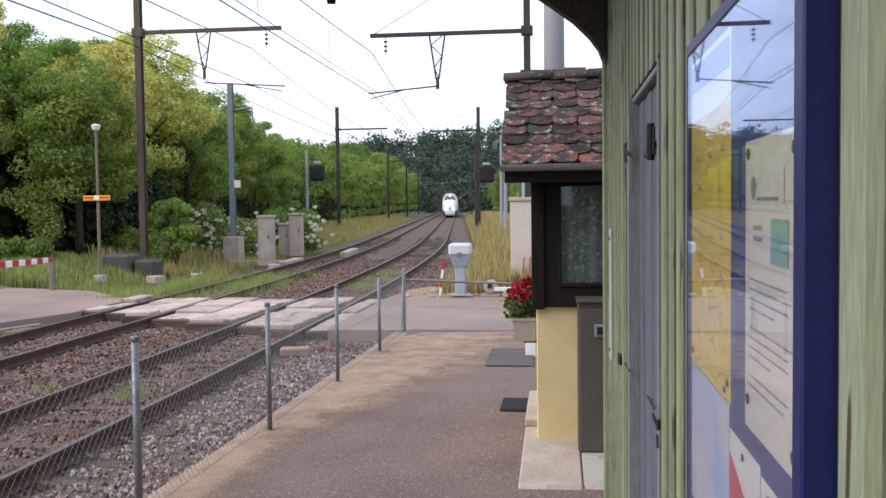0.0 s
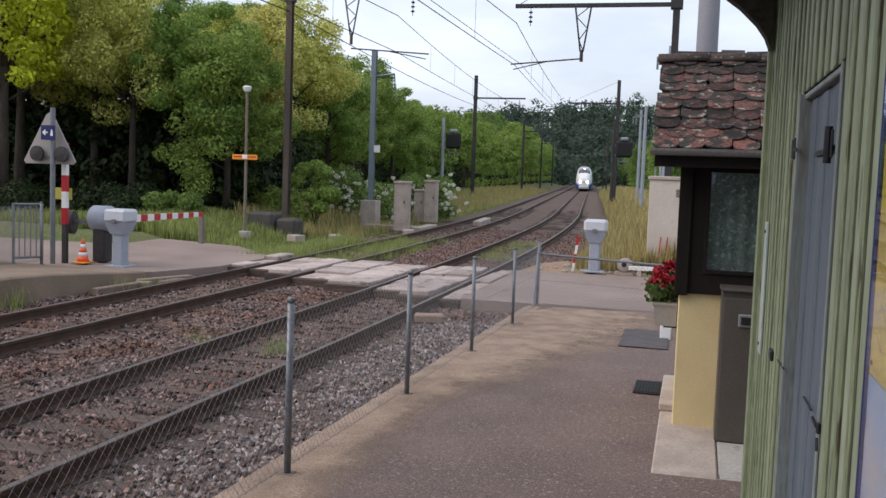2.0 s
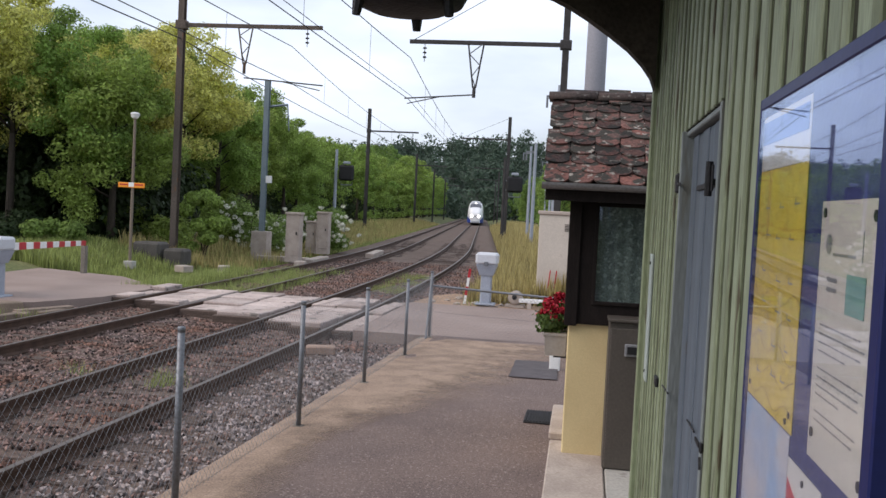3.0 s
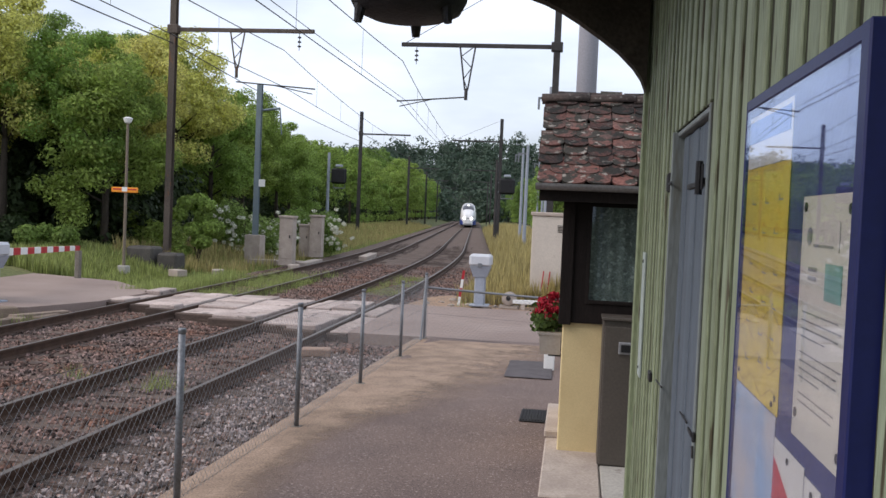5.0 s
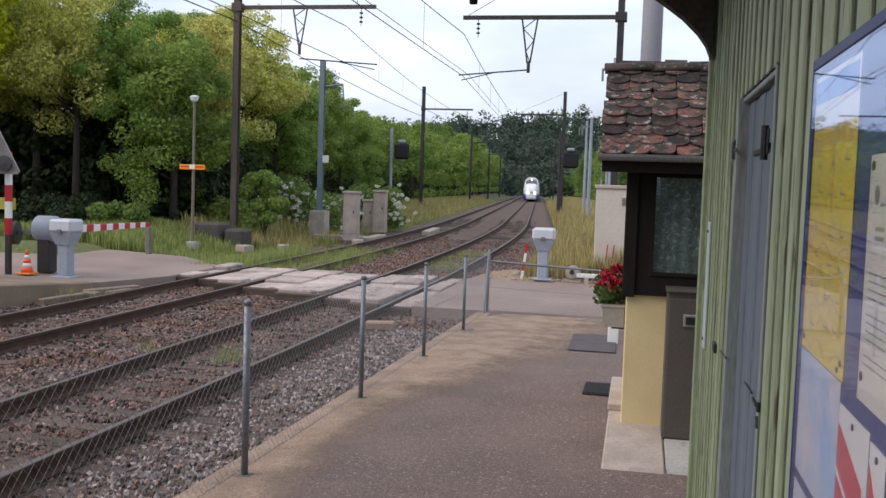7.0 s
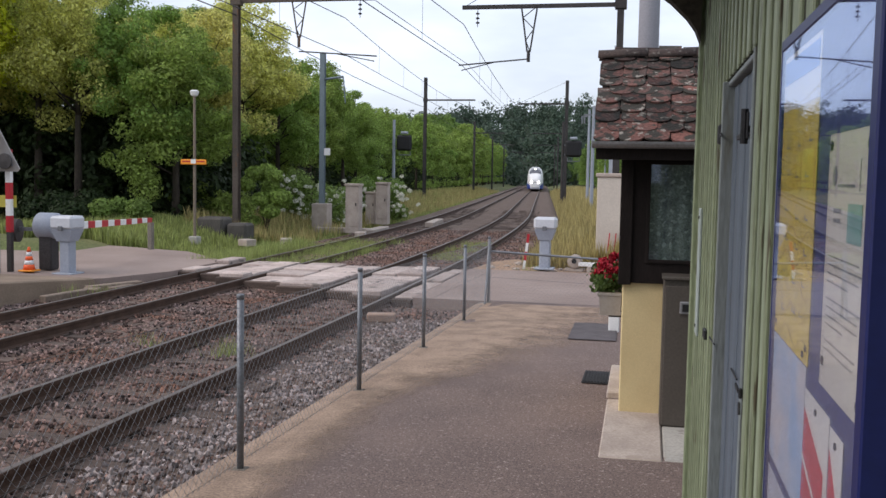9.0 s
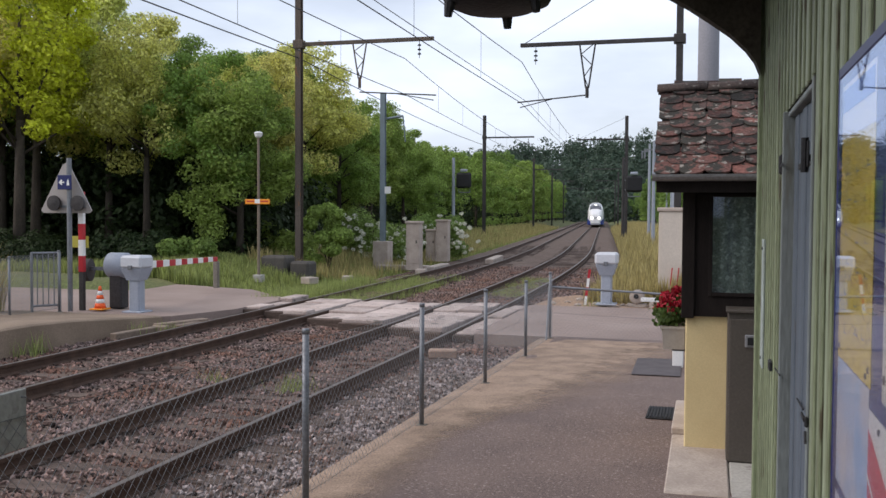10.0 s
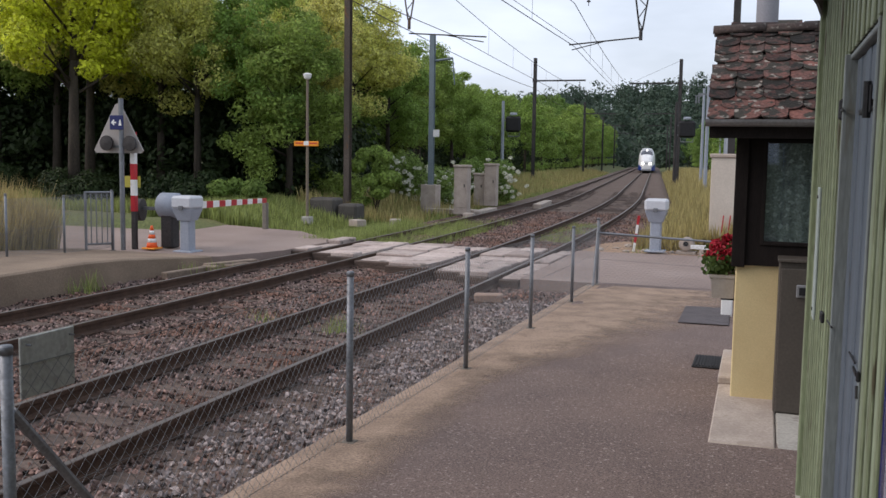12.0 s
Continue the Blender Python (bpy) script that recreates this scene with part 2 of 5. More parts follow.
def patchy(name, col, scale):
    """A thin scatter of dirt with clear gaps in it, thicker where the mesh's cover is high."""
    m = mat(name, col, 0.95, scale=2.5, fine=60, var=0.35, bump=0.6)
    n, l = m.node_tree.nodes, m.node_tree.links
    tc, no, mr, at, ad = n.new("ShaderNodeTexCoord"), n.new("ShaderNodeTexNoise"), n.new("ShaderNodeMapRange"), n.new("ShaderNodeAttribute"), n.new("ShaderNodeMath")
    at.attribute_name = "cover"
    no.inputs["Scale"].default_value, no.inputs["Detail"].default_value = scale, 10
    no.inputs["Roughness"].default_value = 0.75
    mr.inputs[1].default_value, mr.inputs[2].default_value, mr.inputs[4].default_value = 0.62, 1.15, 0.85
    l.new(tc.outputs["Object"], no.inputs["Vector"])
    l.new(no.outputs[0], ad.inputs[0])
    l.new(at.outputs["Fac"], ad.inputs[1])
    l.new(ad.outputs[0], mr.inputs[0])
    l.new(mr.outputs[0], n["Principled BSDF"].inputs["Alpha"])
    return m


SAND = patchy("sand", (0.41, 0.295, 0.215), 3.4)


# ---- building helpers ----
def link(name, bm, material, parent=None, label="", smooth=False):
    me = bpy.data.meshes.new(name)
    bmesh.ops.recalc_face_normals(bm, faces=bm.faces)
    bm.to_mesh(me)
    bm.free()
    me.materials.append(material)
    if smooth:
        me.polygons.foreach_set("use_smooth", [True] * len(me.polygons))
    ob = new(name, me)
    if parent:
        ob.parent = parent
    if label:
        tagged(ob, label)
    return ob


def part(name, bm, material, parent, label="", smooth=False):
    return link(name, bm, material, parent, label, smooth)


def thing(name, label, category, m=None, group="", kind=""):
    ob = new(name)
    ob.empty_display_size = 0.2
    if m is not None:
        ob.matrix_basis = m
    return tagged(ob, label, category, group, kind)


def structure(ob, label, category):
    return tagged(ob, label, category, kind="structure")


def box(bm, a, b, bevel=0.0, m=None):
    a, b = Vector(a), Vector(b)
    c, s = (a + b) / 2, b - a
    t = Matrix.Translation(c) @ Matrix.Diagonal((abs(s.x), abs(s.y), abs(s.z), 1))
    r = bmesh.ops.create_cube(bm, size=1, matrix=(m @ t) if m else t)
    if bevel:
        es = list({e for v in r["verts"] for e in v.link_edges})
        bmesh.ops.bevel(bm, geom=es, offset=bevel, segments=1, affect="EDGES", clamp_overlap=True)
    return bm


def boxes(*args, bevel=0.0):
    bm = bmesh.new()
    for a, b in args:
        box(bm, a, b, bevel)
    return bm


def tube(bm, p, q, r, r2=None, seg=8, caps=True):
    p, q = Vector(p), Vector(q)
    d = q - p
    rot = d.to_track_quat("Z", "Y").to_matrix().to_4x4()
    bmesh.ops.create_cone(bm, cap_ends=caps, segments=seg, radius1=r, radius2=r if r2 is None else r2, depth=d.length, matrix=Matrix.Translation((p + q) / 2) @ rot)
    return bm


def tubes(*args, seg=8):
    bm = bmesh.new()
    for a in args:
        tube(bm, *a, seg=seg)
    return bm


def lathe(bm, prof, seg=24, m=None):
    """Turns (r, z) pairs round the z axis."""
    rings = []
    for r, z in prof:
        rings.append([bm.verts.new((m or Matrix()) @ Vector((r * math.cos(2 * math.pi * i / seg), r * math.sin(2 * math.pi * i / seg), z))) for i in range(seg)])
    for a, b in zip(rings, rings[1:]):
        for i in range(seg):
            bm.faces.new((a[i], a[(i + 1) % seg], b[(i + 1) % seg], b[i]))
    bm.faces.new(rings[0])
    bm.faces.new(rings[-1])
    return bm


def prism(bm, pts, depth, m):
    """A flat outline (x, y) pushed through depth along z, then placed by m."""
    lo = [bm.verts.new(m @ Vector((x, y, 0))) for x, y in pts]
    hi = [bm.verts.new(m @ Vector((x, y, depth))) for x, y in pts]
    k = len(pts)
    bm.faces.new(lo)
    bm.faces.new(hi)
    for i in range(k):
        bm.faces.new((lo[i], lo[(i + 1) % k], hi[(i + 1) % k], hi[i]))
    return bm


def sweep(bm, prof, stations):
    """Carries a closed (u, v) outline along stations (point, sideways direction), v being up."""
    rings = []
    for p, side in stations:
        rings.append([bm.verts.new(Vector(p) + Vector(side) * u + Vector((0, 0, v))) for u, v in prof])
    k = len(prof)
    for a, b in zip(rings, rings[1:]):
        for i in range(k):
            bm.faces.new((a[i], a[(i + 1) % k], b[(i + 1) % k], b[i]))
    bm.faces.new(rings[0])
    bm.faces.new(rings[-1])
    return bm


def from_arrays(name, verts, faces, material, parent=None, smooth=False):
    me = bpy.data.meshes.new(name)
    me.from_pydata([tuple(v) for v in verts], [], [tuple(f) for f in faces])
    me.materials.append(material)
    if smooth:
        me.polygons.foreach_set("use_smooth", [True] * len(me.polygons))
    ob = new(name, me)
    if parent:
        ob.parent = parent
    return ob


# ---- the line of the tracks ----
def near_x(y):
    """The middle of the near track: straight, then an easy bend to the left, then straight."""
    if y < 12:
        return -4.95
    if y < 60:
        return -4.95 - 0.105 / 96 * (y - 12) ** 2
    return -7.47 - 0.105 * (y - 60)


def heading(y):
    return 0 if y < 12 else 0.105 * min(1, (y - 12) / 48)


def on_line(y, off, z=0.0):
    a = math.atan(heading(y))
    return Vector((near_x(y) + off * math.cos(a), y + off * math.sin(a), z))


def ramp(y):
    """The height of the platform, which falls towards the crossing."""
    return max(0.0, 0.021 * (16.7 - y))


def ys_to(far):
    out, y = [], -14.0
    while y < far:
        out.append(y)
        y += 1.0 if y < 12 else (2.0 if y < 70 else 8.0)
    return out + [far]


def deck_front(u):
    """The crossing's front edge runs askew to the tracks."""
    return 16.6 if u > 0.7 else 16.95 - 0.55 * u


# ---- ground, bed, rails ----
def ground_z(x, y):
    off = x - near_x(max(-14.0, y))
    if 16.3 < y < 22.8 and off > -40:
        return -0.55 if -6.6 < off < 2.5 else -0.06
    if -7.2 < off < 3.2:
        return -0.55
    if off <= -7.2:
        k = min(1, (-7.2 - off) / 4)
        return -0.55 + k * (0.75 if y > 22.8 else 0.45) + 0.1 * noise.noise((x * 0.2, y * 0.2, 0)) * k
    k = min(1, (off - 3.2) / 2)
    return -0.55 + 0.6 * k + 0.08 * noise.noise((x * 0.2, y * 0.2, 3)) * k if y > 16 else -0.5


def ground():
    xs = [-900, -500, -300, -200, -150, -110, -80, -60] + [-50 + i * 1.0 for i in range(62)] + [13, 16, 20, 30, 45, 70, 110, 200, 400, 900]
    ys = [-900, -400, -150, -60, -30] + [-14 + i * 1.0 for i in range(30)] + [16.2, 16.4, 17.5, 19, 21, 22.6, 22.9] + [24 + i * 2.0 for i in range(40)] + [110 + i * 12 for i in range(20)] + [380, 450, 600, 900, 1500]
    v = [(x, y, ground_z(x, y)) for y in ys for x in xs]
    w = len(xs)
    f = [(j * w + i, j * w + i + 1, (j + 1) * w + i + 1, (j + 1) * w + i) for j in range(len(ys) - 1) for i in range(w - 1)]
    structure(from_arrays("ground", v, f, GRASS_GROUND, smooth=True), "grassy earth reaching out to the wooded hill", "ground")


ground()


def ballast_bed():
    us = [2.75 - 0.25 * i for i in range(38)]
    ys, y = [], -14.0
    while y < 330:
        ys.append(y)
        y += 0.3 if y < 30 else (1.0 if y < 60 else 6.0)
    v, f = [], []
    for y in ys:
        for u in us:
            p = on_line(y, u)
            e = min(2.75 - u, u + 6.5)
            z = -0.185 + 0.035 * noise.noise((u * 2.3, y * 2.3, 0)) + 0.02 * noise.noise((u * 7, y * 7, 1)) - max(0, 0.6 - e) * (0.6 if y > 20 else 0.12)
            v.append((p.x, p.y, z if not deck_front(u) < y < 21.8 else -0.21))
    w = len(us)
    for j in range(len(ys) - 1):
        for i in range(w - 1):
            f.append((j * w + i, j * w + i + 1, (j + 1) * w + i + 1, (j + 1) * w + i))
    structure(from_arrays("ballast_bed", v, f, BALLAST, smooth=True), "bed of brown grey crushed stone under the tracks", "ballast")


ballast_bed()


def stones():
    """Loose stones over the bed, dense where the camera passes."""
    base = [Vector(p) for p in ((1, 0, 0), (-1, 0, 0), (0, 1, 0), (0, -1, 0), (0, 0, 1), (0, 0, -1), (.6, .6, .5), (-.6, .5, -.5))]
    tris = [(0, 2, 6), (2, 4, 6), (4, 0, 6), (2, 1, 4), (1, 3, 4), (3, 0, 4), (2, 0, 5), (1, 2, 5), (3, 1, 5), (0, 3, 5)]
    sets = {False: ([], []), True: ([], [])}
    rnd = random.Random(3)
    for k in range(100000):
        y = 1.5 + 40 * rnd.random() ** 1.7
        u = rnd.uniform(-5.6, 2.65)
        if deck_front(u) - .3 < y < 21.9 or (u > 1.0 and 16.2 < y < 21.9):
            continue
        if min(abs(u - o) for o in (-0.72, 0.72, -4.42, -2.98)) < 0.08:
            continue
        if min(abs(u), abs(u + 3.68)) < 1.25 and abs((y + 8 + .3) % .6 - .3) < .12 and rnd.random() < .8:
            continue
        p = on_line(y, u)
        s = rnd.uniform(0.014, 0.036)
        z = -0.185 + 0.035 * noise.noise((u * 2.3, y * 2.3, 0)) + 0.02 * noise.noise((u * 7, y * 7, 1)) + s * 0.35
        q = Euler((rnd.random() * 6, rnd.random() * 6, rnd.random() * 6)).to_matrix()
        v, f = sets[u > 1.0 + .5 * noise.noise((0, y * .7, 4)) and rnd.random() < .8 and y < 15]
        n0 = len(v)
        for b in base:
            c = q @ Vector((b.x * s * rnd.uniform(.8, 1.4), b.y * s * rnd.uniform(.7, 1.2), b.z * s * rnd.uniform(.5, .9)))
            v.append((p.x + c.x, p.y + c.y, z + c.z))
        f.extend((a + n0, b2 + n0, c2 + n0) for a, b2, c2 in tris)
    tagged(from_arrays("ballast_stones", *sets[False], STONE), "loose grey and rust-brown crushed stones between the rails", "gravel", kind="stuff")
    tagged(from_arrays("fresh_ballast_stones", *sets[True], FRESH), "paler grey crushed stones beside the near rail", "gravel", kind="stuff")


stones()


def track(name, centre, label):
    prof = [(-.07, -.17), (.07, -.17), (.07, -.155), (.012, -.13), (.012, -.05), (.036, -.04), (.036, -.004), (-.036, -.004), (-.036, -.04), (-.012, -.05), (-.012, -.13), (-.07, -.155)]
    top = [(-.03, -.003), (.03, -.003), (.026, 0.0), (-.026, 0.0)]
    t = thing(name, label, "railway track", kind="structure")
    for side in (-0.75, 0.75):
        st = [(on_line(y, centre + side), (math.cos(math.atan(heading(y))), math.sin(math.atan(heading(y))), 0)) for y in ys_to(320)]
        r = part("rail", sweep(bmesh.new(), prof, st), RAIL, t, "rust-brown steel rail")
        part("running_surface", sweep(bmesh.new(), top, st), RAILTOP, r, "worn shiny rail top")
    me = None
    for i in range(130):
        y = -8 + i * 0.6
        if deck_front(centre) - .3 < y < 21.8:
            continue
        if me is None:
            bm = boxes(((-1.28, -.125, -.32), (1.28, .125, -.172)), ((-.87, -.10, -.173), (-.63, .10, -.155)), ((.63, -.10, -.173), (.87, .10, -.155)))
            for sx in (-.86, -.64, .64, .86):
                tube(bm, (sx, .05, -.16), (sx, .05, -.125), .018, seg=6)
            ob = part("sleeper", bm, SLEEPER, t, "weathered timber sleeper")
            me = ob.data
        else:
            ob = new("sleeper", me)
            ob.parent = t
        p = on_line(y, centre)
        ob.matrix_basis = pose(p.x, p.y, RND.uniform(-.012, .004), 0, 0, math.degrees(math.atan(heading(y))) + RND.uniform(-.8, .8))
    return t


track("track_near", 0.0, "straight railway track with rusty rails on timber sleepers")
track("track_far", -3.68, "second railway track with rusty rails on timber sleepers")


# ---- platform, road, crossing ----
def platform():
    """The ramped platform slab, in cells small enough to be uneven."""
    xs = [-2.34 + 0.18 * i for i in range(19)] + [1.5, 4.0, 8.0]
    ys = [-8 + 0.5 * i for i in range(50)]
    v, f = [], []
    for y in ys:
        for x in xs:
            v.append((x, y, ramp(y) + 0.006 * noise.noise((x * 1.3, y * 1.3, 5)) - (0.02 if x < -2.3 else 0)))
    w = len(xs)
    for j in range(len(ys) - 1):
        for i in range(w - 1):
            f.append((j * w + i, j * w + i + 1, (j + 1) * w + i + 1, (j + 1) * w + i))
    structure(from_arrays("platform_surface", v, f, ASPHALT, smooth=True), "worn grey brown asphalt of the station platform", "platform")
    bm = bmesh.new()
    st = [((-2.42, y, ramp(y)), (1, 0, 0)) for y in ys]
    sweep(bm, [(-.06, -.62), (.075, -.62), (.075, -.05), (.06, -.035), (-.05, -.035), (-.06, -.06)], st)
    structure(link("platform_kerb", bm, mat("weathered_kerb", (0.20, 0.175, 0.145), 0.9, scale=2.5, fine=45, var=0.25, bump=0.4, spots=(0.10, 0.09, 0.07))), "old concrete kerb along the platform edge", "kerb")
    # sandy dirt that has gathered along the fence and thins out over the asphalt
    v, f, fade = [], [], []
    for j in range(97):
        y = -7 + j * 0.24
        wdt = .7 + 0.3 * noise.noise((0, y * 0.9, 9)) + max(0, (y - 8) * .42)
        for x, h, e in ((-2.47, -.03, .9), (-2.34, .0, .9), (-2.3 + wdt * .3, .009, .7), (-2.3 + wdt * .65, .009, .35), (-2.3 + wdt, .008, 0)):
            v.append((min(x, .7), y, ramp(y) + h))
            fade.append(e)
    for j in range(96):
        for i in range(4):
            f.append((j * 5 + i, j * 5 + i + 1, j * 5 + i + 6, j * 5 + i + 5))
    ob = from_arrays("sandy_dirt", v, f, SAND)
    ob.data.attributes.new("cover", "FLOAT", "POINT").data.foreach_set("value", fade)
    structure(ob, "sandy dirt gathered along the platform edge", "dirt")


platform()


def road():
    bm = boxes(((-3.72, 16.45, -.30), (9.0, 22.3, 0.0)))
    structure(link("road_platform_side", bm, ROAD), "worn asphalt road leading to the crossing", "road")
    bm = bmesh.new()
    pts = [(-10.6, 17.3), (-10.02, 19.1), (-10.02, 21.9), (-12.2, 24.2), (-15, 25.2), (-40, 27.0), (-120, 31), (-120, 24), (-40, 19.5), (-15.5, 16.0), (-12.4, 16.1)]
    prism(bm, pts, .3, Matrix.Translation((0, 0, -.30)))
    structure(link("road_far_side", bm, ROAD), "pale asphalt road beyond the tracks", "road")


road()


def bare_soil():
    bm = prism(bmesh.new(), [(-3.7, 22.3), (-3.5, 24.6), (-3.0, 25.6), (-2.3, 25.0), (-1.9, 24.2), (-1.2, 23.6), (.6, 23.3), (.6, 22.3)], .4, Matrix.Translation((0, 0, -.41)))
    structure(link("bare_soil", bm, mat("orange_soil", (0.36, 0.235, 0.15), 0.95, col2=(0.25, 0.175, 0.12), scale=2.5, fine=40, var=0.35, bump=0.7)), "bare sandy soil beside the crossing road", "soil")


bare_soil()


def crossing():
    """Cracked concrete panels between and beside the rails."""
    t = thing("level_crossing_deck", "pale cracked concrete panels of the level crossing", "level crossing", kind="structure")
    deck = mat("crossing_concrete", (0.50, 0.415, 0.375), 0.85, col2=(0.36, 0.285, 0.25), scale=1.6, fine=35, var=0.2, bump=0.5, spots=(0.20, 0.17, 0.15), spot_at=0.6, rand=0.15)
    for x0, x1 in ((-5.60, -5.02), (-5.0, -4.42), (-9.28, -8.69), (-8.67, -8.10), (-7.77, -6.86), (-6.84, -5.94), (-4.10, -3.74), (-10.0, -9.60)):
        u = (x0 + x1) / 2 + 4.95
        first = True
        for j in range(6):
            y0 = 22.55 - (6 - j) * 1.06
            gap = deck_front(u) - y0
            if gap > .75:
                continue
            cut = max(0.0, gap)
            dx = near_x(y0) + 4.95
            dz = RND.uniform(-.014, .0)
            ob = part("panel", boxes(((x0, y0 + cut + RND.uniform(.0, .04), -.2), (x1, y0 + 1.03, 0)), bevel=.018), deck, t)
            ob.matrix_basis = pose(dx, 0, dz, RND.uniform(-.1, .1), RND.uniform(-.25, .25), 0)
            if first:
                first = False
                # dark beam added before the first panel to stand for the shadowed gap
                beam = part("end_beam", boxes(((x0 - .02, y0 + cut - .17, -.26), (x1 + .02, y0 + cut - .012, -.035)), bevel=.02), SLEEPER, t, "dark timber beam added for the shadowed gap at the deck's front")
                beam.matrix_basis = pose(dx, 0, 0)


crossing()


def far_platform():
    bm = bmesh.new()
    ys = [-12 + i for i in range(30)]
    z = lambda y: max(0.01, 0.30 - max(0, y - 13.5) * 0.075)
    st = [((-11.0 + 0.10 * noise.noise((0, y, 2)), y, z(y)), (1, 0, 0)) for y in ys if y <= 17]
    sweep(bm, [(-3.2, -.8), (.45, -.8), (.38, -.03), (.33, .0), (-3.2, .0)], st)
    structure(link("far_platform", bm, mat("far_platform_surface", (0.26, 0.195, 0.14), 0.9, col2=(0.19, 0.14, 0.10), scale=1.0, fine=50, var=0.22, bump=0.5)), "low dusty platform across the tracks", "platform")


far_platform()


# ---- the green timber shed ----
WX = 0.745


def shed():
    end, start = 5.45, -4.2
    w = thing("wall_shed", "green painted board and batten wall of a timber shed", "wall", kind="structure")
    d0, d1, dt = 2.53, 3.60, 2.66          # the door's opening: from, to, and its top
    bm = boxes(((WX + .002, start, .0), (WX + .15, d0, 3.7)), ((WX + .002, d1, .0), (WX + .15, end - .02, 3.7)), ((WX + .002, d0, dt), (WX + .15, d1, 3.7)), ((WX + .075, d0, .0), (WX + .15, d1, dt)))
    part("wall_core", bm, mat("dark_joint_boards", (0.035, 0.037, 0.02), 0.8, scale=3, fine=40, var=0.3, stretch=(4, 4, .5)), w, "dark boards in the joints")
    part("end_wall", boxes(((WX + .15, end - .12, .0), (WX + 3.2, end - .02, 3.7))), GREEN, w)
    part("back_wall", boxes(((WX + 3.1, start, .0), (WX + 3.2, end - .12, 3.7)), ((WX + .15, start, 0), (WX + 3.1, start + .1, 3.7))), GREEN, w)
    pitch, y = 0.172, end
    board = batten = None
    while y > start:
        yc = y - pitch / 2
        in_door = d0 < yc < d1
        z0 = dt if in_door else 0.24
        h = 3.66 - z0
        if in_door:
            bm = boxes(((0, -.042, 0), (.03, .042, h)), bevel=.004)
            ob = part("board", bm, GREEN, w)
        else:
            if board is None:
                ob = part("board", boxes(((0, -.042, 0), (.03, .042, h)), bevel=.004), GREEN, w)
                board = ob.data
            else:
                ob = new("board", board)
                ob.parent = w
        ob.matrix_basis = pose(WX + RND.uniform(-.002, .002), yc, z0)
        yb = y - pitch
        in_b = d0 - .02 < yb < d1 + .02
        z0 = dt if in_b else 0.24
        if in_b:
            ob = part("batten", boxes(((-.005, -.021, 0), (.02, .021, 3.66 - z0)), bevel=.004), BATTEN, w)
        elif batten is None:
            ob = part("batten", boxes(((-.005, -.021, 0), (.02, .021, 3.66 - z0)), bevel=.004), BATTEN, w)
            batten = ob.data
        else:
            ob = new("batten", batten)
            ob.parent = w
        ob.matrix_basis = pose(WX - .002, yb + RND.uniform(-.004, .004), z0, 0, 0, 0)
        y -= pitch
    part("corner_post", boxes(((WX - .03, end - .075, .24), (WX + .14, end + .012, 3.66)), bevel=.006), BATTEN, w, "green painted corner board")
    part("plinth", boxes(((WX - .03, start, -.2), (WX + 3.2, end, .25))), CONCRETE, w, "low concrete plinth")
    # the roof with its overhang
    r = thing("shed_roof", "dark overhanging timber eaves of the shed", "roof", kind="structure")
    part("soffit", boxes(((-.30, start - .3, 3.67), (WX + 3.6, end + .05, 3.73))), EAVES, r, "dark boarded soffit")
    part("fascia", boxes(((-.37, start - .3, 3.70), (-.31, end + .05, 3.90)), bevel=.006), EAVES, r)
    bm = bmesh.new()
    box(bm, (-.30, start - .3, 3.74), (WX + 3.6, end + .05, 3.83))
    part("roof_covering", bm, TILE, r)
    for yb in (5.22, -2.4):
        bm = bmesh.new()
        m = Matrix(((1, 0, 0, WX - .03), (0, 0, 1, yb), (0, 1, 0, 3.668), (0, 0, 0, 1)))
        pts = [(0.0, -.62), (-.03, -.545), (-.08, -.475), (-.17, -.385), (-.29, -.295), (-.41, -.212), (-.52, -.145), (-.62, -.095), (-.73, -.055), (-.9, -.03), (-1.0, -.025), (-1.0, 0), (0, 0)]
        prism(bm, pts, .14, m)
        part("bracket", bm, EAVES, r, "curved dark timber bracket")


shed()


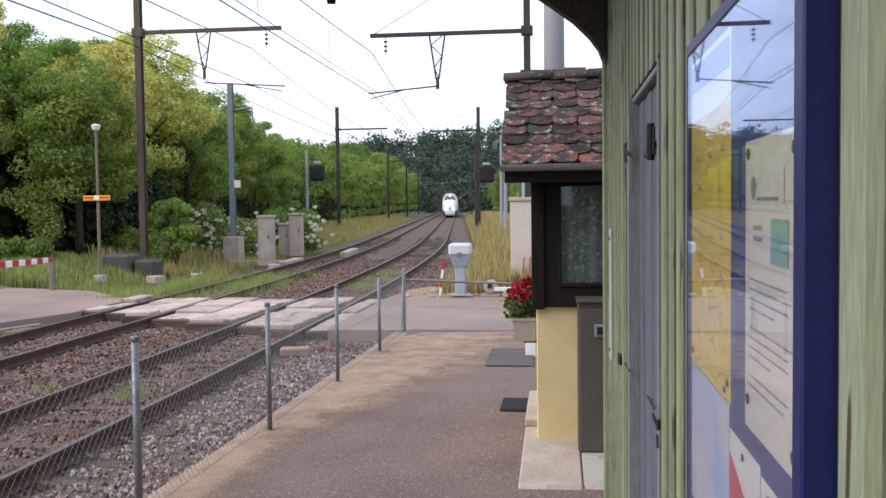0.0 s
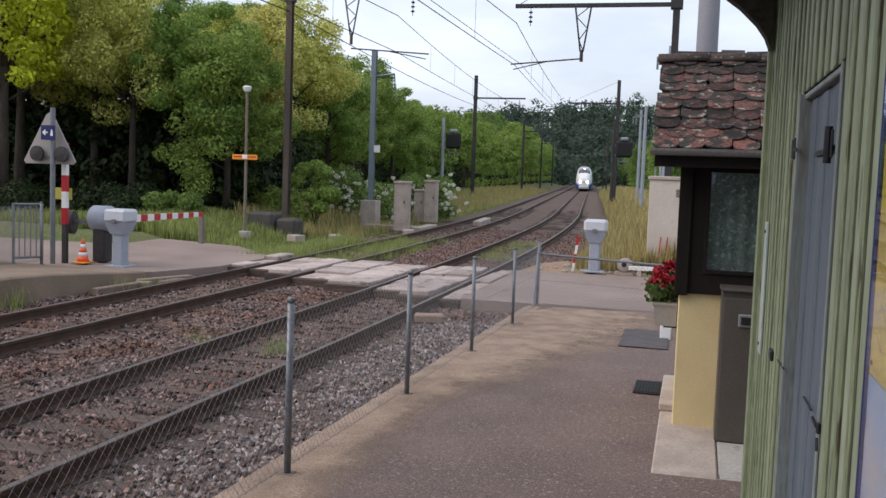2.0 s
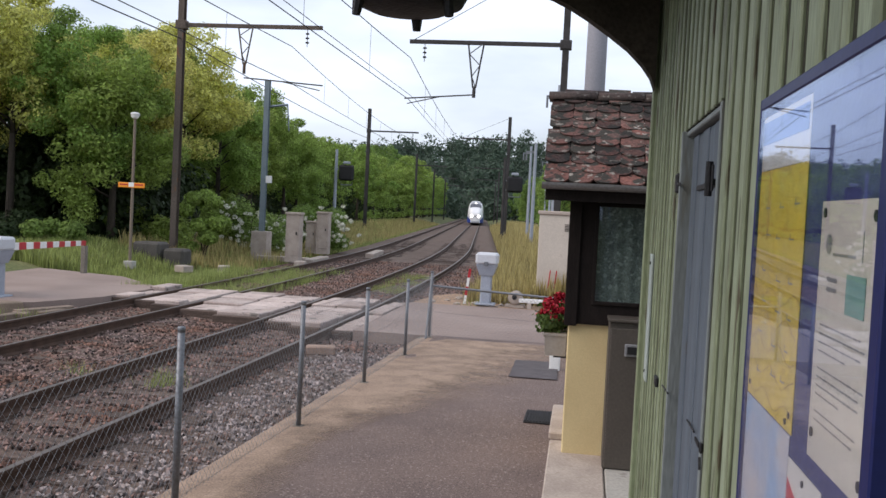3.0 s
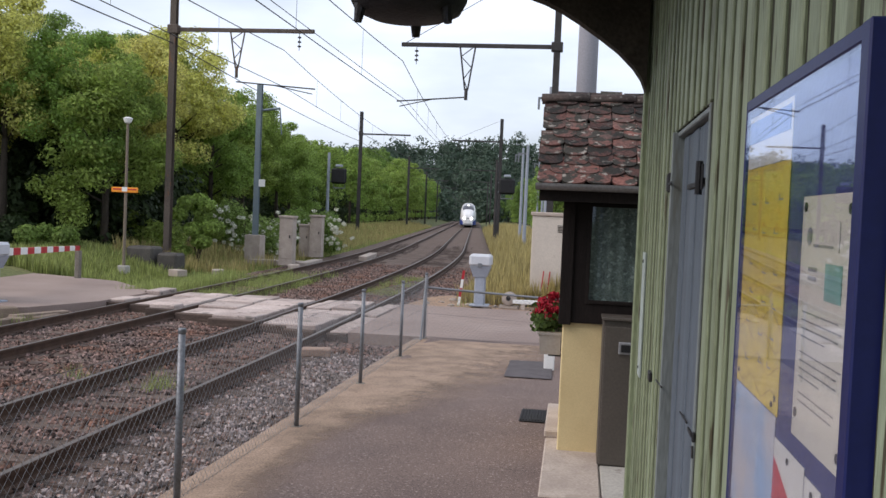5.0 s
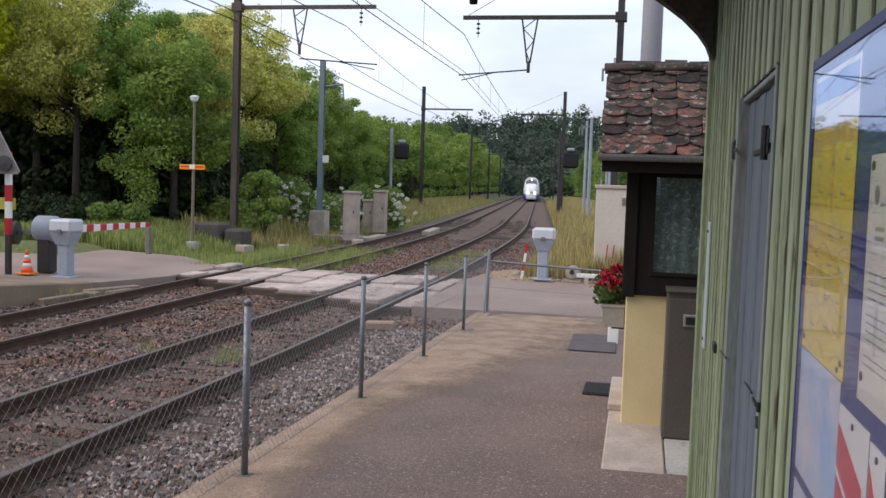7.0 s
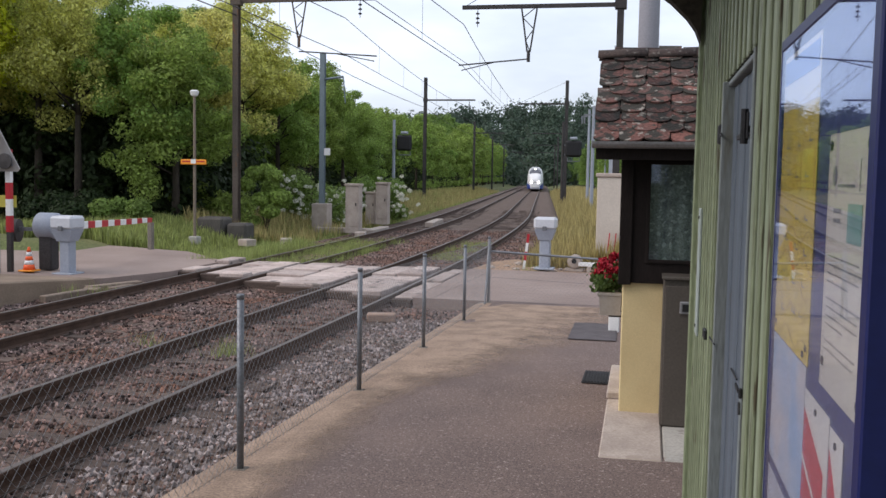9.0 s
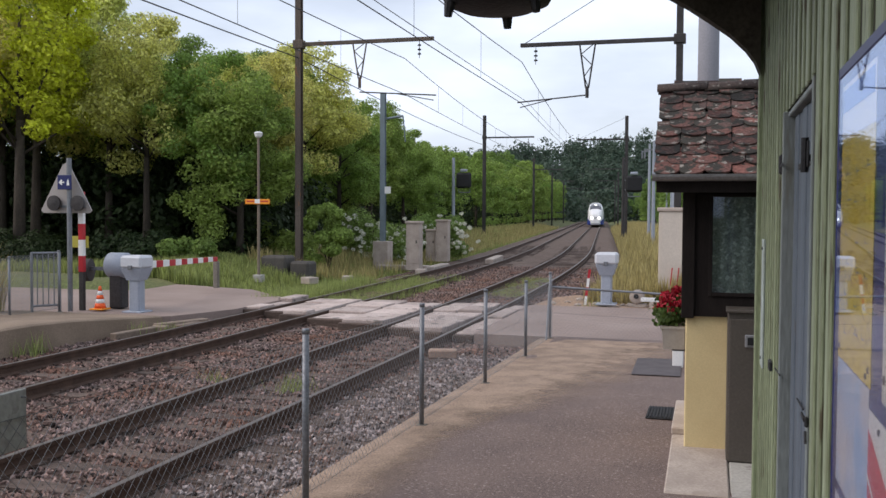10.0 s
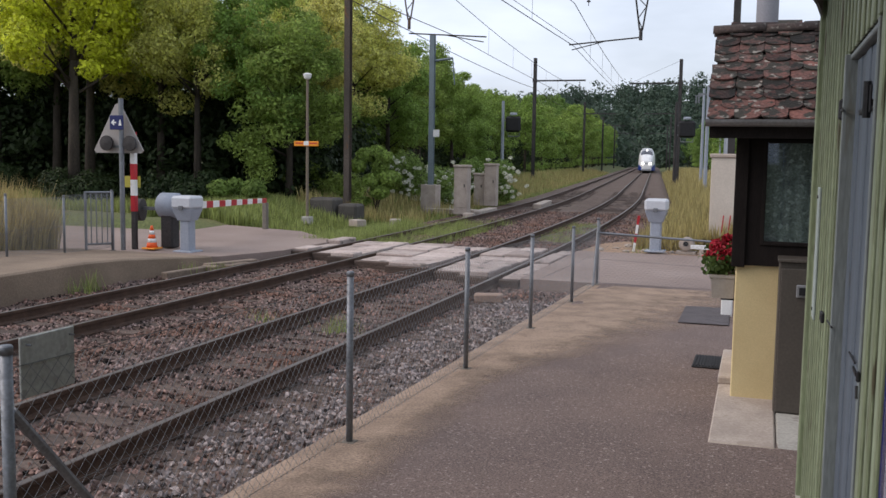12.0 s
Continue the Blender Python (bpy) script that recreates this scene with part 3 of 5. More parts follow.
def shed_door():
    """The plank door sits back in its opening, so that the far jamb shows its side."""
    y0, y1, z0, z1 = 2.53, 3.60, .26, 2.66
    back = WX + .03
    d = thing("door_1", "closed blue-grey plank door with iron hinges", "door", kind="structure")
    jamb = mat("pale_blue_grey_frame", (0.215, 0.245, 0.245), 0.6, scale=2, fine=30, var=0.15, spots=(0.17, 0.18, 0.16), spot_at=0.62, stretch=(4, 4, .5))
    part("door_frame", boxes(((WX - .016, y1 - .022, z0), (WX + .074, y1 - .001, z1 - .002)), ((WX - .006, y0 + .001, z0), (WX + .074, y0 + .02, z1 - .002)), ((WX + .004, y0 + .025, z1 - .024), (WX + .074, y1 - .023, z1 - .002)), bevel=.004), jamb, d, "pale blue-grey door frame")
    n = 6
    wdt = (y1 - .07 - y0 - .05) / n
    for i in range(n):
        a = y0 + .04 + i * wdt
        part("plank", boxes(((back - .004 * (i % 2), a + .004, z0), (back + .026, a + wdt - .004, z1 - .03)), bevel=.004), BLUEGREY, d)
    h = part("hinge", boxes(((WX + .016, y0 + .12, 2.405), (WX + .03, y0 + .72, 2.425)), bevel=.002), IRON, d, "black iron strap hinge")
    part("pin", tubes(((WX - .014, y0 + .12, 2.37), (WX - .014, y0 + .12, 2.48), .012)), IRON, h)
    part("pin_plate", boxes(((WX - .01, y0 + .085, 2.385), (WX - .003, y0 + .155, 2.47)), ((WX - .008, y0 + .09, 2.405), (WX + .018, y0 + .14, 2.425)), bevel=.003), IRON, h)
    c = part("catch", boxes(((WX - .022, y1 + .06, 2.405), (WX - .002, y1 + .12, 2.49)), bevel=.008), IRON, d, "black iron catch")
    part("catch_bar", boxes(((WX - .019, y1 - .08, 2.435), (WX - .017, y1 + .06, 2.447))), IRON, c)
    l = part("latch", boxes(((WX - .016, y0 - .06, 1.59), (WX - .004, y0 - .045, 1.622)), bevel=.004), IRON, d, "black iron latch")
    part("latch_bar", boxes(((WX - .018, y0 - .045, 1.605), (WX - .012, y0 + .05, 1.617))), IRON, l)
    part("latch_tail", tubes(((WX - .014, y0 - .06, 1.58), (WX - .014, y0 - .075, 1.545), .004)), IRON, l)
    part("hook", tubes(((WX - .014, y1 + .22, 1.56), (WX - .014, y1 - .06, 1.575), .0035)), IRON, d, "small iron hook")
    part("hook_plate", boxes(((WX - .022, y1 + .50, 1.50), (WX - .006, y1 + .60, 1.545)), bevel=.004), IRON, d)
    part("hook", tubes(((back - .012, y0 + .36, 1.565), (back - .012, y0 + .58, 1.56), .0035)), IRON, d)


shed_door()


# ---- the ticket hut ----
def hut():
    h = thing("hut", "small yellow kiosk with dark wooden window and mossy tiled roof", "kiosk", pose(0, 0, 0))
    x0, x1, y0, y1 = .265, 3.4, 7.62, 9.7
    part("wall", boxes(((x0, y0, .15), (x1, y1, 1.40)), bevel=.01), YELLOW, h, "yellow rendered wall")
    for nm, a, b in (("side_board", (x0 - .02, y0 - .035, 1.385), (x0 + .18, y1, 2.52)), ("inner_wall", (x0 + .18, y0 + .1, 1.385), (x1, y1, 2.52)), ("sill_board", (x0 + .18, y0 - .035, 1.385), (x1, y0 + .1, 1.555)), ("lintel_board", (x0 + .18, y0 - .035, 2.41), (x1, y0 + .1, 2.52)), ("front_board", (1.02, y0 - .035, 1.555), (x1, y0 + .1, 2.41))):
        part(nm, boxes((a, b)), DARKWOOD, h, "dark stained timber")
    part("corner_post", boxes(((x0 - .035, y0 - .06, 1.37), (x0 + .07, y0 + .06, 2.50)), bevel=.006), DARKWOOD, h)
    win = part("window_frame", boxes(((.445, y0 - .05, 1.555), (.475, y0 + .02, 2.41)), ((.98, y0 - .05, 1.555), (1.02, y0 + .02, 2.41)), ((.475, y0 - .05, 1.555), (.98, y0 + .02, 1.585)), ((.475, y0 - .05, 2.38), (.98, y0 + .02, 2.41)), bevel=.004), DARKWOOD, h)
    part("pane", boxes(((.47, y0 - .022, 1.58), (.985, y0 - .016, 2.385))), glass_mat("window_glass"), win)
    lace = mat("lace_curtain", (0.075, 0.10, 0.09), 0.9, col2=(0.12, 0.155, 0.14), scale=9, fine=60, var=0.4, bump=0.3, spots=(0.20, 0.25, 0.23), spot_at=0.57)
    bm = bmesh.new()
    vs = [[bm.verts.new((.47 + .515 * i / 24, y0 + .03 + .008 * math.sin(i * 1.3), z)) for i in range(25)] for z in (1.56, 2.405)]
    for i in range(24):
        bm.faces.new((vs[0][i], vs[0][i + 1], vs[1][i + 1], vs[1][i]))
    part("curtain", bm, lace, win, "pale lace curtain behind the pane", True)
    part("eave_board", boxes(((.03, 7.26, 2.41), (x1 + .2, 7.36, 2.55)), ((.03, 7.36, 2.475), (x1 + .2, y0, 2.51))), DARKWOOD, h)
    # half-round gutter
    bm = bmesh.new()
    prof = [(.055 * math.cos(a), .055 * math.sin(a)) for a in [math.pi + math.pi * k / 8 for k in range(9)]] + [(.047 * math.cos(a), .047 * math.sin(a)) for a in [2 * math.pi - math.pi * k / 8 for k in range(9)]]
    sweep(bm, prof, [((.0, 7.22, 2.552), (0, 1, 0)), ((x1 + .2, 7.22, 2.552), (0, 1, 0))])
    part("gutter", bm, ZINC, h, "grey zinc gutter")
    # roof planes and tiles
    ey, ez, ry, rz = 7.24, 2.54, 8.42, 3.375
    roof = part("roof", prism(bmesh.new(), [(ey, ez - .03), (ry, rz - .04), (2 * ry - ey, ez - .03)], x1 + .15, Matrix(((0, 0, 1, .03), (1, 0, 0, 0), (0, 1, 0, 0), (0, 0, 0, 1)))), DARKWOOD, h)
    slope = math.degrees(math.atan2(rz - ez, ry - ey))
    ln = math.hypot(ry - ey, rz - ez)
    rows, gauge, tw = 10, ln / 10, .205
    outline = [(-.1, .27), (-.1, .03), (-.075, -.004), (-.04, -.02), (0, -.026), (.04, -.02), (.075, -.004), (.1, .03), (.1, .27)]
    me = None
    for r in range(rows):
        x = .0 + (tw / 2 - tw * .5 * (r % 4 == 3) if r % 2 else 0)
        while x < 1.75:
            if me is None:
                bm = prism(bmesh.new(), outline, .016, Matrix())
                ob = part("tile", bm, TILE, roof)
                me = ob.data
            else:
                ob = new("tile", me)
                ob.parent = roof
            s = r * gauge
            c, sn = math.cos(radians(slope)), math.sin(radians(slope))
            lift = .02 + RND.uniform(-.004, .012)
            ob.matrix_basis = pose(x + tw / 2 + RND.uniform(-.006, .006), ey + s * c - lift * sn, ez + s * sn + lift * c, slope - 4.5 + RND.uniform(-2.2, 2.2), RND.uniform(-2, 2), RND.uniform(-2.5, 2.5))
            x += tw
    bm = boxes(((1.75, ey, 0), (x1 + .2, ey + ln, .04)))
    ob = part("plain_tiling", bm, TILE, roof)
    ob.matrix_basis = Matrix.Translation((0, ey, ez)) @ pose(0, 0, 0, slope) @ Matrix.Translation((0, -ey, 0))
    for i in range(8):
        bm = bmesh.new()
        prof = [(.12 * math.cos(a), .085 * math.sin(a)) for a in [math.pi * q / 8 for q in range(9)]] + [(.10 * math.cos(a), .066 * math.sin(a)) for a in [math.pi - math.pi * q / 8 for q in range(9)]]
        sweep(bm, prof, [((-.03 + i * .42, ry, rz - .03), (0, 1, 0)), ((-.03 + i * .42 + .44, ry, rz - .015), (0, 1, 0))])
        part("ridge_tile", bm, RIDGE, roof, smooth=True)
    # steps before and beside it
    s = thing("step_slab", "pale stained concrete slab under the kiosk", "step", pose(.155, 6.40, .145, 2.2))
    part("slab", boxes(((0, 0, -.1), (.46, 1.6, .085)), bevel=.012), PALE, s)
    part("slab_end", boxes(((.468, 0.02, -.1), (1.6, 1.6, .075)), bevel=.012), CONCRETE, s)
    s = thing("step_block", "pale worn concrete doorstep beside the kiosk", "step", pose(.13, 8.55, ramp(9) - .05))
    part("slab", boxes(((0, 0, -.1), (.26, 1.35, .12)), bevel=.012), PALE, s)
    c = thing("metal_locker", "dark grey metal locker standing against the kiosk", "locker", pose(.60, 7.28, ramp(7) + .03))
    part("body", boxes(((0, 0.02, 0), (.62, .32, 1.22)), bevel=.008), DARKGREY, c)
    dr = part("door", boxes(((.015, 0, .03), (.60, .02, 1.17)), bevel=.005), DARKGREY, c)
    part("handle", boxes(((.13, -.02, .95), (.27, .0, 1.05)), bevel=.006), ZINC, dr, "recessed steel handle plate")
    part("grip", boxes(((.15, -.03, .97), (.23, -.018, 1.03))), BLACK, dr)
    part("top", boxes(((-.012, -.012, 1.22), (.64, .34, 1.245)), bevel=.005), DARKGREY, c)


hut()


# ---- fences ----
def mesh_panel(parent, p, q, h0, h1, pitch=0.075, r=0.0013):
    """Woven diamond wire between two posts; h0, h1: its height over the feet p and q."""
    p, q = Vector(p), Vector(q)
    ln = Vector((q.x - p.x, q.y - p.y)).length
    h = h1 - h0
    v, f = [], []
    side = Vector((-(q.y - p.y), q.x - p.x, 0)).normalized()

    def at(s, z):
        b = p.lerp(q, s / ln)
        return Vector((b.x, b.y, b.z + h0 + z))

    def wire(a, b, rr):
        n0 = len(v)
        d = (b - a).normalized()
        up = side.cross(d)
        for e in (a, b):
            for k in range(3):
                an = k * 2.0944
                v.append(e + side * (rr * math.cos(an)) + up * (rr * math.sin(an)))
        for k in range(3):
            f.append((n0 + k, n0 + (k + 1) % 3, n0 + 3 + (k + 1) % 3, n0 + 3 + k))
    s = -h
    while s < ln:
        for sign in (1, -1):
            s0, s1, z0, z1 = s, s + h, 0.0, h
            if s0 < 0:
                z0, s0 = -s, 0.0
            if s1 > ln:
                z1, s1 = ln - s, ln
            if s1 - s0 > 0.01:
                if sign > 0:
                    wire(at(s0, z0), at(s1, z1), r)
                else:
                    wire(at(s0, h - z0), at(s1, h - z1), r)
        s += pitch
    for z in (0.02, h * 0.5, h):
        wire(at(0, z), at(ln, z), 0.0022)
    ob = from_arrays("wire_mesh", v, f, GALV, parent)
    return tagged(ob, "woven galvanised wire mesh")


def fence_post(parent, x, y, z, h, r=0.024):
    bm = bmesh.new()
    tube(bm, (x, y, z - .1), (x, y, z + h), r, seg=12)
    lathe(bm, [(r * 1.12, 0), (r * 1.12, .028), (r * .95, .034), (.002, .036)], 12, Matrix.Translation((x, y, z + h - .005)))
    o = part("post", bm, GALV, parent, "grey galvanised post with a cap", True)
    part("foot", boxes(((x - .06, y - .06, z - .1), (x + .06, y + .06, z + .010)), bevel=.015), MATS["weathered_kerb"], o, "small concrete foot")
    return o


def platform_fence():
    t = thing("platform_fence", "grey wire mesh fence with steel posts along the platform", "fence")
    fx = -2.205
    ys = [-3.6, -.6, 2.27, 5.40, 8.14, 10.85, 13.55, 16.2]
    for y in ys:
        fence_post(t, fx - (.06 if y > 16 else 0), y, ramp(y), 1.175 - .0055 * max(0, y - 5) if y < 16 else 1.15)
    for a, b in zip(ys, ys[1:]):
        mesh_panel(t, (fx - .01, a, ramp(a)), (fx - .01, b, ramp(b)), .03, 1.11)
    part("brace", tubes(((fx, 2.29, 1.25), (fx, 3.10, .31), .02)), GALV, t)
    part("brace", tubes(((fx - .06, 16.18, 1.05), (fx - .05, 15.75, .04), .02)), GALV, t)
    # the stretch across the platform's end
    part("top_rail", tubes(((fx - .06, 16.2, .93), (.9, 16.25, .80), .02)), GALV, t)
    mesh_panel(t, (fx - .06, 16.2, .0), (.9, 16.25, -.1), .03, .90)
    fence_post(t, .9, 16.25, 0, .85)
    p = thing("fence_plate", "small pale square plate hung on the wire fence", "sign", pose(fx - .02, 2.51, 1.395))
    part("plate", boxes(((-.006, -.15, -.12), (.006, .15, .12)), bevel=.003), mat("dull_plate", (0.36, 0.37, 0.345), 0.6, scale=6, fine=40, var=0.15, spots=(0.27, 0.27, 0.25)), p)
    part("clip", tubes(((.0, -.12, .09), (.03, -.12, .09), .004), ((.0, .12, .09), (.03, .12, .09), .004)), GALV, p)


platform_fence()


def far_fence():
    t = thing("far_fence", "wire mesh fence with grey posts on the far platform", "fence")
    for x, y, h in ((-12.45, 11.2, 1.25), (-12.5, 13.2, 1.25), (-12.75, 15.0, 1.25), (-13.0, 16.8, 1.3)):
        fence_post(t, x, y, .16 if y < 15 else .06, h)
    pts = [(-12.45, 11.2), (-12.5, 13.2), (-12.75, 15.0), (-13.0, 16.8)]
    for (a, b), (c, d) in zip(pts, pts[1:]):
        mesh_panel(t, (a, b, .14), (c, d, .10), .03, 1.2, .06, .0026)
    g = thing("pedestrian_gate", "narrow grey steel gate standing beside the crossing sign", "gate")
    part("gate_frame", tubes(((-13.1, 16.95, .05), (-13.1, 16.95, 1.35), .03), ((-13.45, 16.5, .05), (-13.45, 16.5, 1.35), .03), ((-13.1, 16.95, 1.33), (-13.45, 16.5, 1.33), .025), ((-13.1, 16.95, .2), (-13.45, 16.5, .2), .025)), GALV, g)
    for k in range(1, 5):
        s = k / 5
        part("bar", tubes(((-13.1 - .35 * s, 16.95 - .45 * s, .2), (-13.1 - .35 * s, 16.95 - .45 * s, 1.33), .012)), GALV, g)


far_fence()


# ---- the notice board on the shed ----
def sheet(parent, name, material, y0, y1, z0, z1, lift, label):
    return part(name, boxes(((-lift - .001, y0, z0), (-lift, y1, z1))), material, parent, label)


def notice_board():
    y0, y1, z0, z1 = .80, 1.69, 1.30, 2.535
    b = thing("notice_board", "navy blue framed notice board with glass over posters", "notice board", pose(.728, 0, 0))
    back = part("backing", boxes(((-.004, y0, z0), (.022, y1, z1))), mat("navy_paper", (0.045, 0.055, 0.19), 0.8, scale=3, fine=60, var=0.15), b)
    part("frame", boxes(((-.018, y0 - .03, z0 - .03), (.022, y0 + .01, z1 + .022)), ((-.0155, y1 - .002, z0 - .03), (.022, y1 + .010, z1 + .022)), ((-.0155, y0 + .01, z1 - .004), (.022, y1 - .002, z1 + .022)), ((-.0155, y0 + .01, z0 - .03), (.022, y1 - .002, z0)), bevel=.003), NAVY, b, "navy enamelled frame")
    yel = mat("yellow_map_print", (0.74, 0.53, 0.05), 0.7, col2=(0.66, 0.50, 0.10), scale=9, fine=40, var=0.12, bump=0)
    paper = mat("white_paper", (0.78, 0.76, 0.72), 0.7, scale=3, fine=30, var=0.04, bump=0)
    cream = mat("cream_paper", (0.66, 0.62, 0.54), 0.7, scale=3, fine=30, var=0.05, bump=0)
    ink = mat("grey_ink", (0.24, 0.24, 0.24), 0.7, scale=3, fine=30, var=0.1, bump=0)
    blue = mat("pale_blue_map_print", (0.36, 0.52, 0.74), 0.7, col2=(0.66, 0.62, 0.62), scale=6, fine=30, var=0.06, bump=0)
    rd = mat("red_print", (0.62, 0.06, 0.07), 0.7, scale=3, fine=30, var=0.08, bump=0)
    teal = mat("teal_print", (0.22, 0.42, 0.38), 0.7, scale=6, fine=30, var=0.15, bump=0)
    y = sheet(b, "map_sheet", yel, 1.25, 1.685, 1.925, 2.40, .006, "yellow area map with dark place marks")
    sheet(y, "map_heading", paper, 1.25, 1.685, 2.401, 2.515, .006, "white heading of the map")
    sheet(y, "title_band", mat("blue_print", (0.16, 0.28, 0.62), 0.7, scale=3, fine=30, var=0.05, bump=0), 1.262, 1.675, 2.455, 2.503, .0075, "pale blue band")
    rnd = random.Random(2)
    bm = bmesh.new()
    for row in range(6):
        for k in range(3):
            yy, zz = 1.31 + k * .12 + rnd.uniform(-.02, .02), 1.99 + row * .066 + rnd.uniform(-.012, .012)
            box(bm, (-.0078, yy, zz), (-.0072, yy + rnd.uniform(.03, .045), zz + .003))
            box(bm, (-.0078, yy + .03, zz), (-.0072, yy + .033, zz + .012))
    part("place_marks", bm, ink, y)
    bm = bmesh.new()
    for k in range(5):
        zz = 1.95 + k * .05
        for j in range(14):
            ya = 1.26 + j * .029
            za, zb = zz + .014 * math.sin(j * .9 + k * 1.7), zz + .014 * math.sin((j + 1) * .9 + k * 1.7)
            tube(bm, (-.0072, ya, za), (-.0072, ya + .029, zb), .0007, seg=4)
    part("route_lines", bm, mat("brown_ink", (0.35, 0.22, 0.06), 0.7, bump=0), y)
    for yy, zz in ((1.275, 1.955), (1.30, 1.94), (1.66, 1.95)):
        part("pin", lathe(bmesh.new(), [(.006, 0), (.006, .002), (.003, .003), (.001, .0035)], 10, Matrix.Translation((-.007, yy, zz)) @ pose(0, 0, 0, 0, -90, 0)), BLACK, y)
    n = sheet(b, "notice_sheet", cream, .825, 1.132, 1.924, 2.328, .006, "cream typed notice with a seal and a picture")
    sheet(n, "picture", teal, .872, .965, 2.165, 2.222, .0075, "teal picture")
    bm = bmesh.new()
    for k in range(12):
        z = 2.135 - k * .0135
        if k in (4, 9):
            continue
        yy, stop = 1.10, .872 + (.1 if k in (3, 8) else rnd.uniform(0, .02))
        while yy > stop:
            w = rnd.uniform(.008, .03)
            box(bm, (-.0078, yy - w, z), (-.0072, yy, z + .0028))
            yy -= w + .006
    for z in (2.205, 2.19):
        box(bm, (-.0078, 1.02, z), (-.0072, 1.075, z + .007))
    box(bm, (-.0078, .93, 2.245), (-.0072, 1.05, 2.2495))
    box(bm, (-.0078, .895, 2.24), (-.0072, .898, 2.285))
    part("text_lines", bm, ink, n)
    bm = lathe(bmesh.new(), [(.008, 0), (.016, .0004), (.016, .0008), (.002, .001)], 14, Matrix.Translation((-.0072, 1.075, 2.262)) @ pose(0, 0, 0, 0, -90, 0))
    part("seal", bm, ink, n)
    for yy, zz in ((.846, 2.305), (1.108, 2.31), (.846, 1.95), (1.108, 1.965)):
        part("pin", lathe(bmesh.new(), [(.008, 0), (.008, .002), (.003, .003), (.001, .0035)], 10, Matrix.Translation((-.0075, yy, zz)) @ pose(0, 0, 0, 0, -90, 0)), BLACK, n)
    sheet(b, "coast_map", blue, 1.262, 1.685, 1.65, 1.922, .006, "pale blue and cream map sheet")
    sheet(b, "lower_sheet", mat("lavender_paper", (0.60, 0.60, 0.66), 0.7, scale=3, fine=30, var=0.06, bump=0), 1.275, 1.685, 1.32, 1.625, .006, "pale lavender sheet under the map")
    for yy, wd, zt in ((1.03, .228, 1.888), (.925, .098, 1.878)):
        l = sheet(b, "leaflet", paper, yy, yy + wd, 1.60, zt, .006, "white leaflet with a red panel")
        outline = [(yy + .03, 1.63), (yy + .03, zt - .10), (yy + wd - .004, zt - .035), (yy + wd - .004, 1.63)]
        m = Matrix(((0, 0, -1, -.0072), (1, 0, 0, 0), (0, 1, 0, 0), (0, 0, 0, 1)))
        part("red_panel", prism(bmesh.new(), outline, .0006, m), rd, l)
        part("stripe", prism(bmesh.new(), [(yy + .03, zt - .19), (yy + .03, zt - .18), (yy + wd - .004, zt - .115), (yy + wd - .004, zt - .125)], .0006, Matrix(((0, 0, -1, -.008), (1, 0, 0, 0), (0, 1, 0, 0), (0, 0, 0, 1)))), paper, l)
        part("pin", lathe(bmesh.new(), [(.006, 0), (.006, .002), (.001, .003)], 10, Matrix.Translation((-.0075, yy + wd * .5, zt - .018)) @ pose(0, 0, 0, 0, -90, 0)), BLACK, l)
    g = part("pane", boxes(((-.0145, y0 + .011, z0 + .001), (-.0125, y1 - .003, z1 - .005))), glass_mat("board_glass"), b)
    g.visible_shadow = False


notice_board()


def wall_sign():
    s = thing("wall_sign", "narrow faded white enamel sign screwed on the green wall", "sign", pose(WX - .006, 4.90, 1.40))
    part("plate", boxes(((-.012, -.08, 0), (.0, .08, .70)), bevel=.003), mat("faded_white_enamel", (0.36, 0.42, 0.40), 0.5, scale=4, fine=40, var=0.1, spots=(0.35, 0.36, 0.33)), s)
    for z in (.05, .65):
        part("screw", lathe(bmesh.new(), [(.01, 0), (.01, .004), (.004, .007)], 8, Matrix.Translation((-.011, 0, z)) @ pose(0, 0, 0, 0, -90, 0)), IRON, s)


wall_sign()


def cauldron():
    c = thing("hanging_cauldron", "black cast iron cauldron with small feet hung under the eaves", "cauldron", pose(-.195, 2.3, 2.852))
    part("bowl", lathe(bmesh.new(), [(.02, -.004), (.10, .004), (.145, .025), (.162, .06), (.168, .12), (.16, .17), (.148, .20), (.16, .215), (.16, .23), (.142, .23), (.135, .2), (.15, .12), (.02, .02)], 32), IRON, c, "", True)
    for k in range(3):
        a = radians(90 + 120 * k)
        part("foot", tubes(((.135 * math.cos(a), .135 * math.sin(a), .03), (.142 * math.cos(a), .142 * math.sin(a), -.022), .018, .011)), IRON, c)
    bm = bmesh.new()
    pts = [Vector((.155 * math.cos(math.pi * k / 10), 0, .21 + .2 * math.sin(math.pi * k / 10))) for k in range(11)]
    for a, b in zip(pts, pts[1:]):
        tube(bm, a, b, .006, seg=6)
    part("handle", bm, IRON, c)
    part("chain", tubes(((0, 0, .41), (0, 0, .82), .006)), IRON, c)
    c.scale = (1.1, 1.1, 1.0)


cauldron()


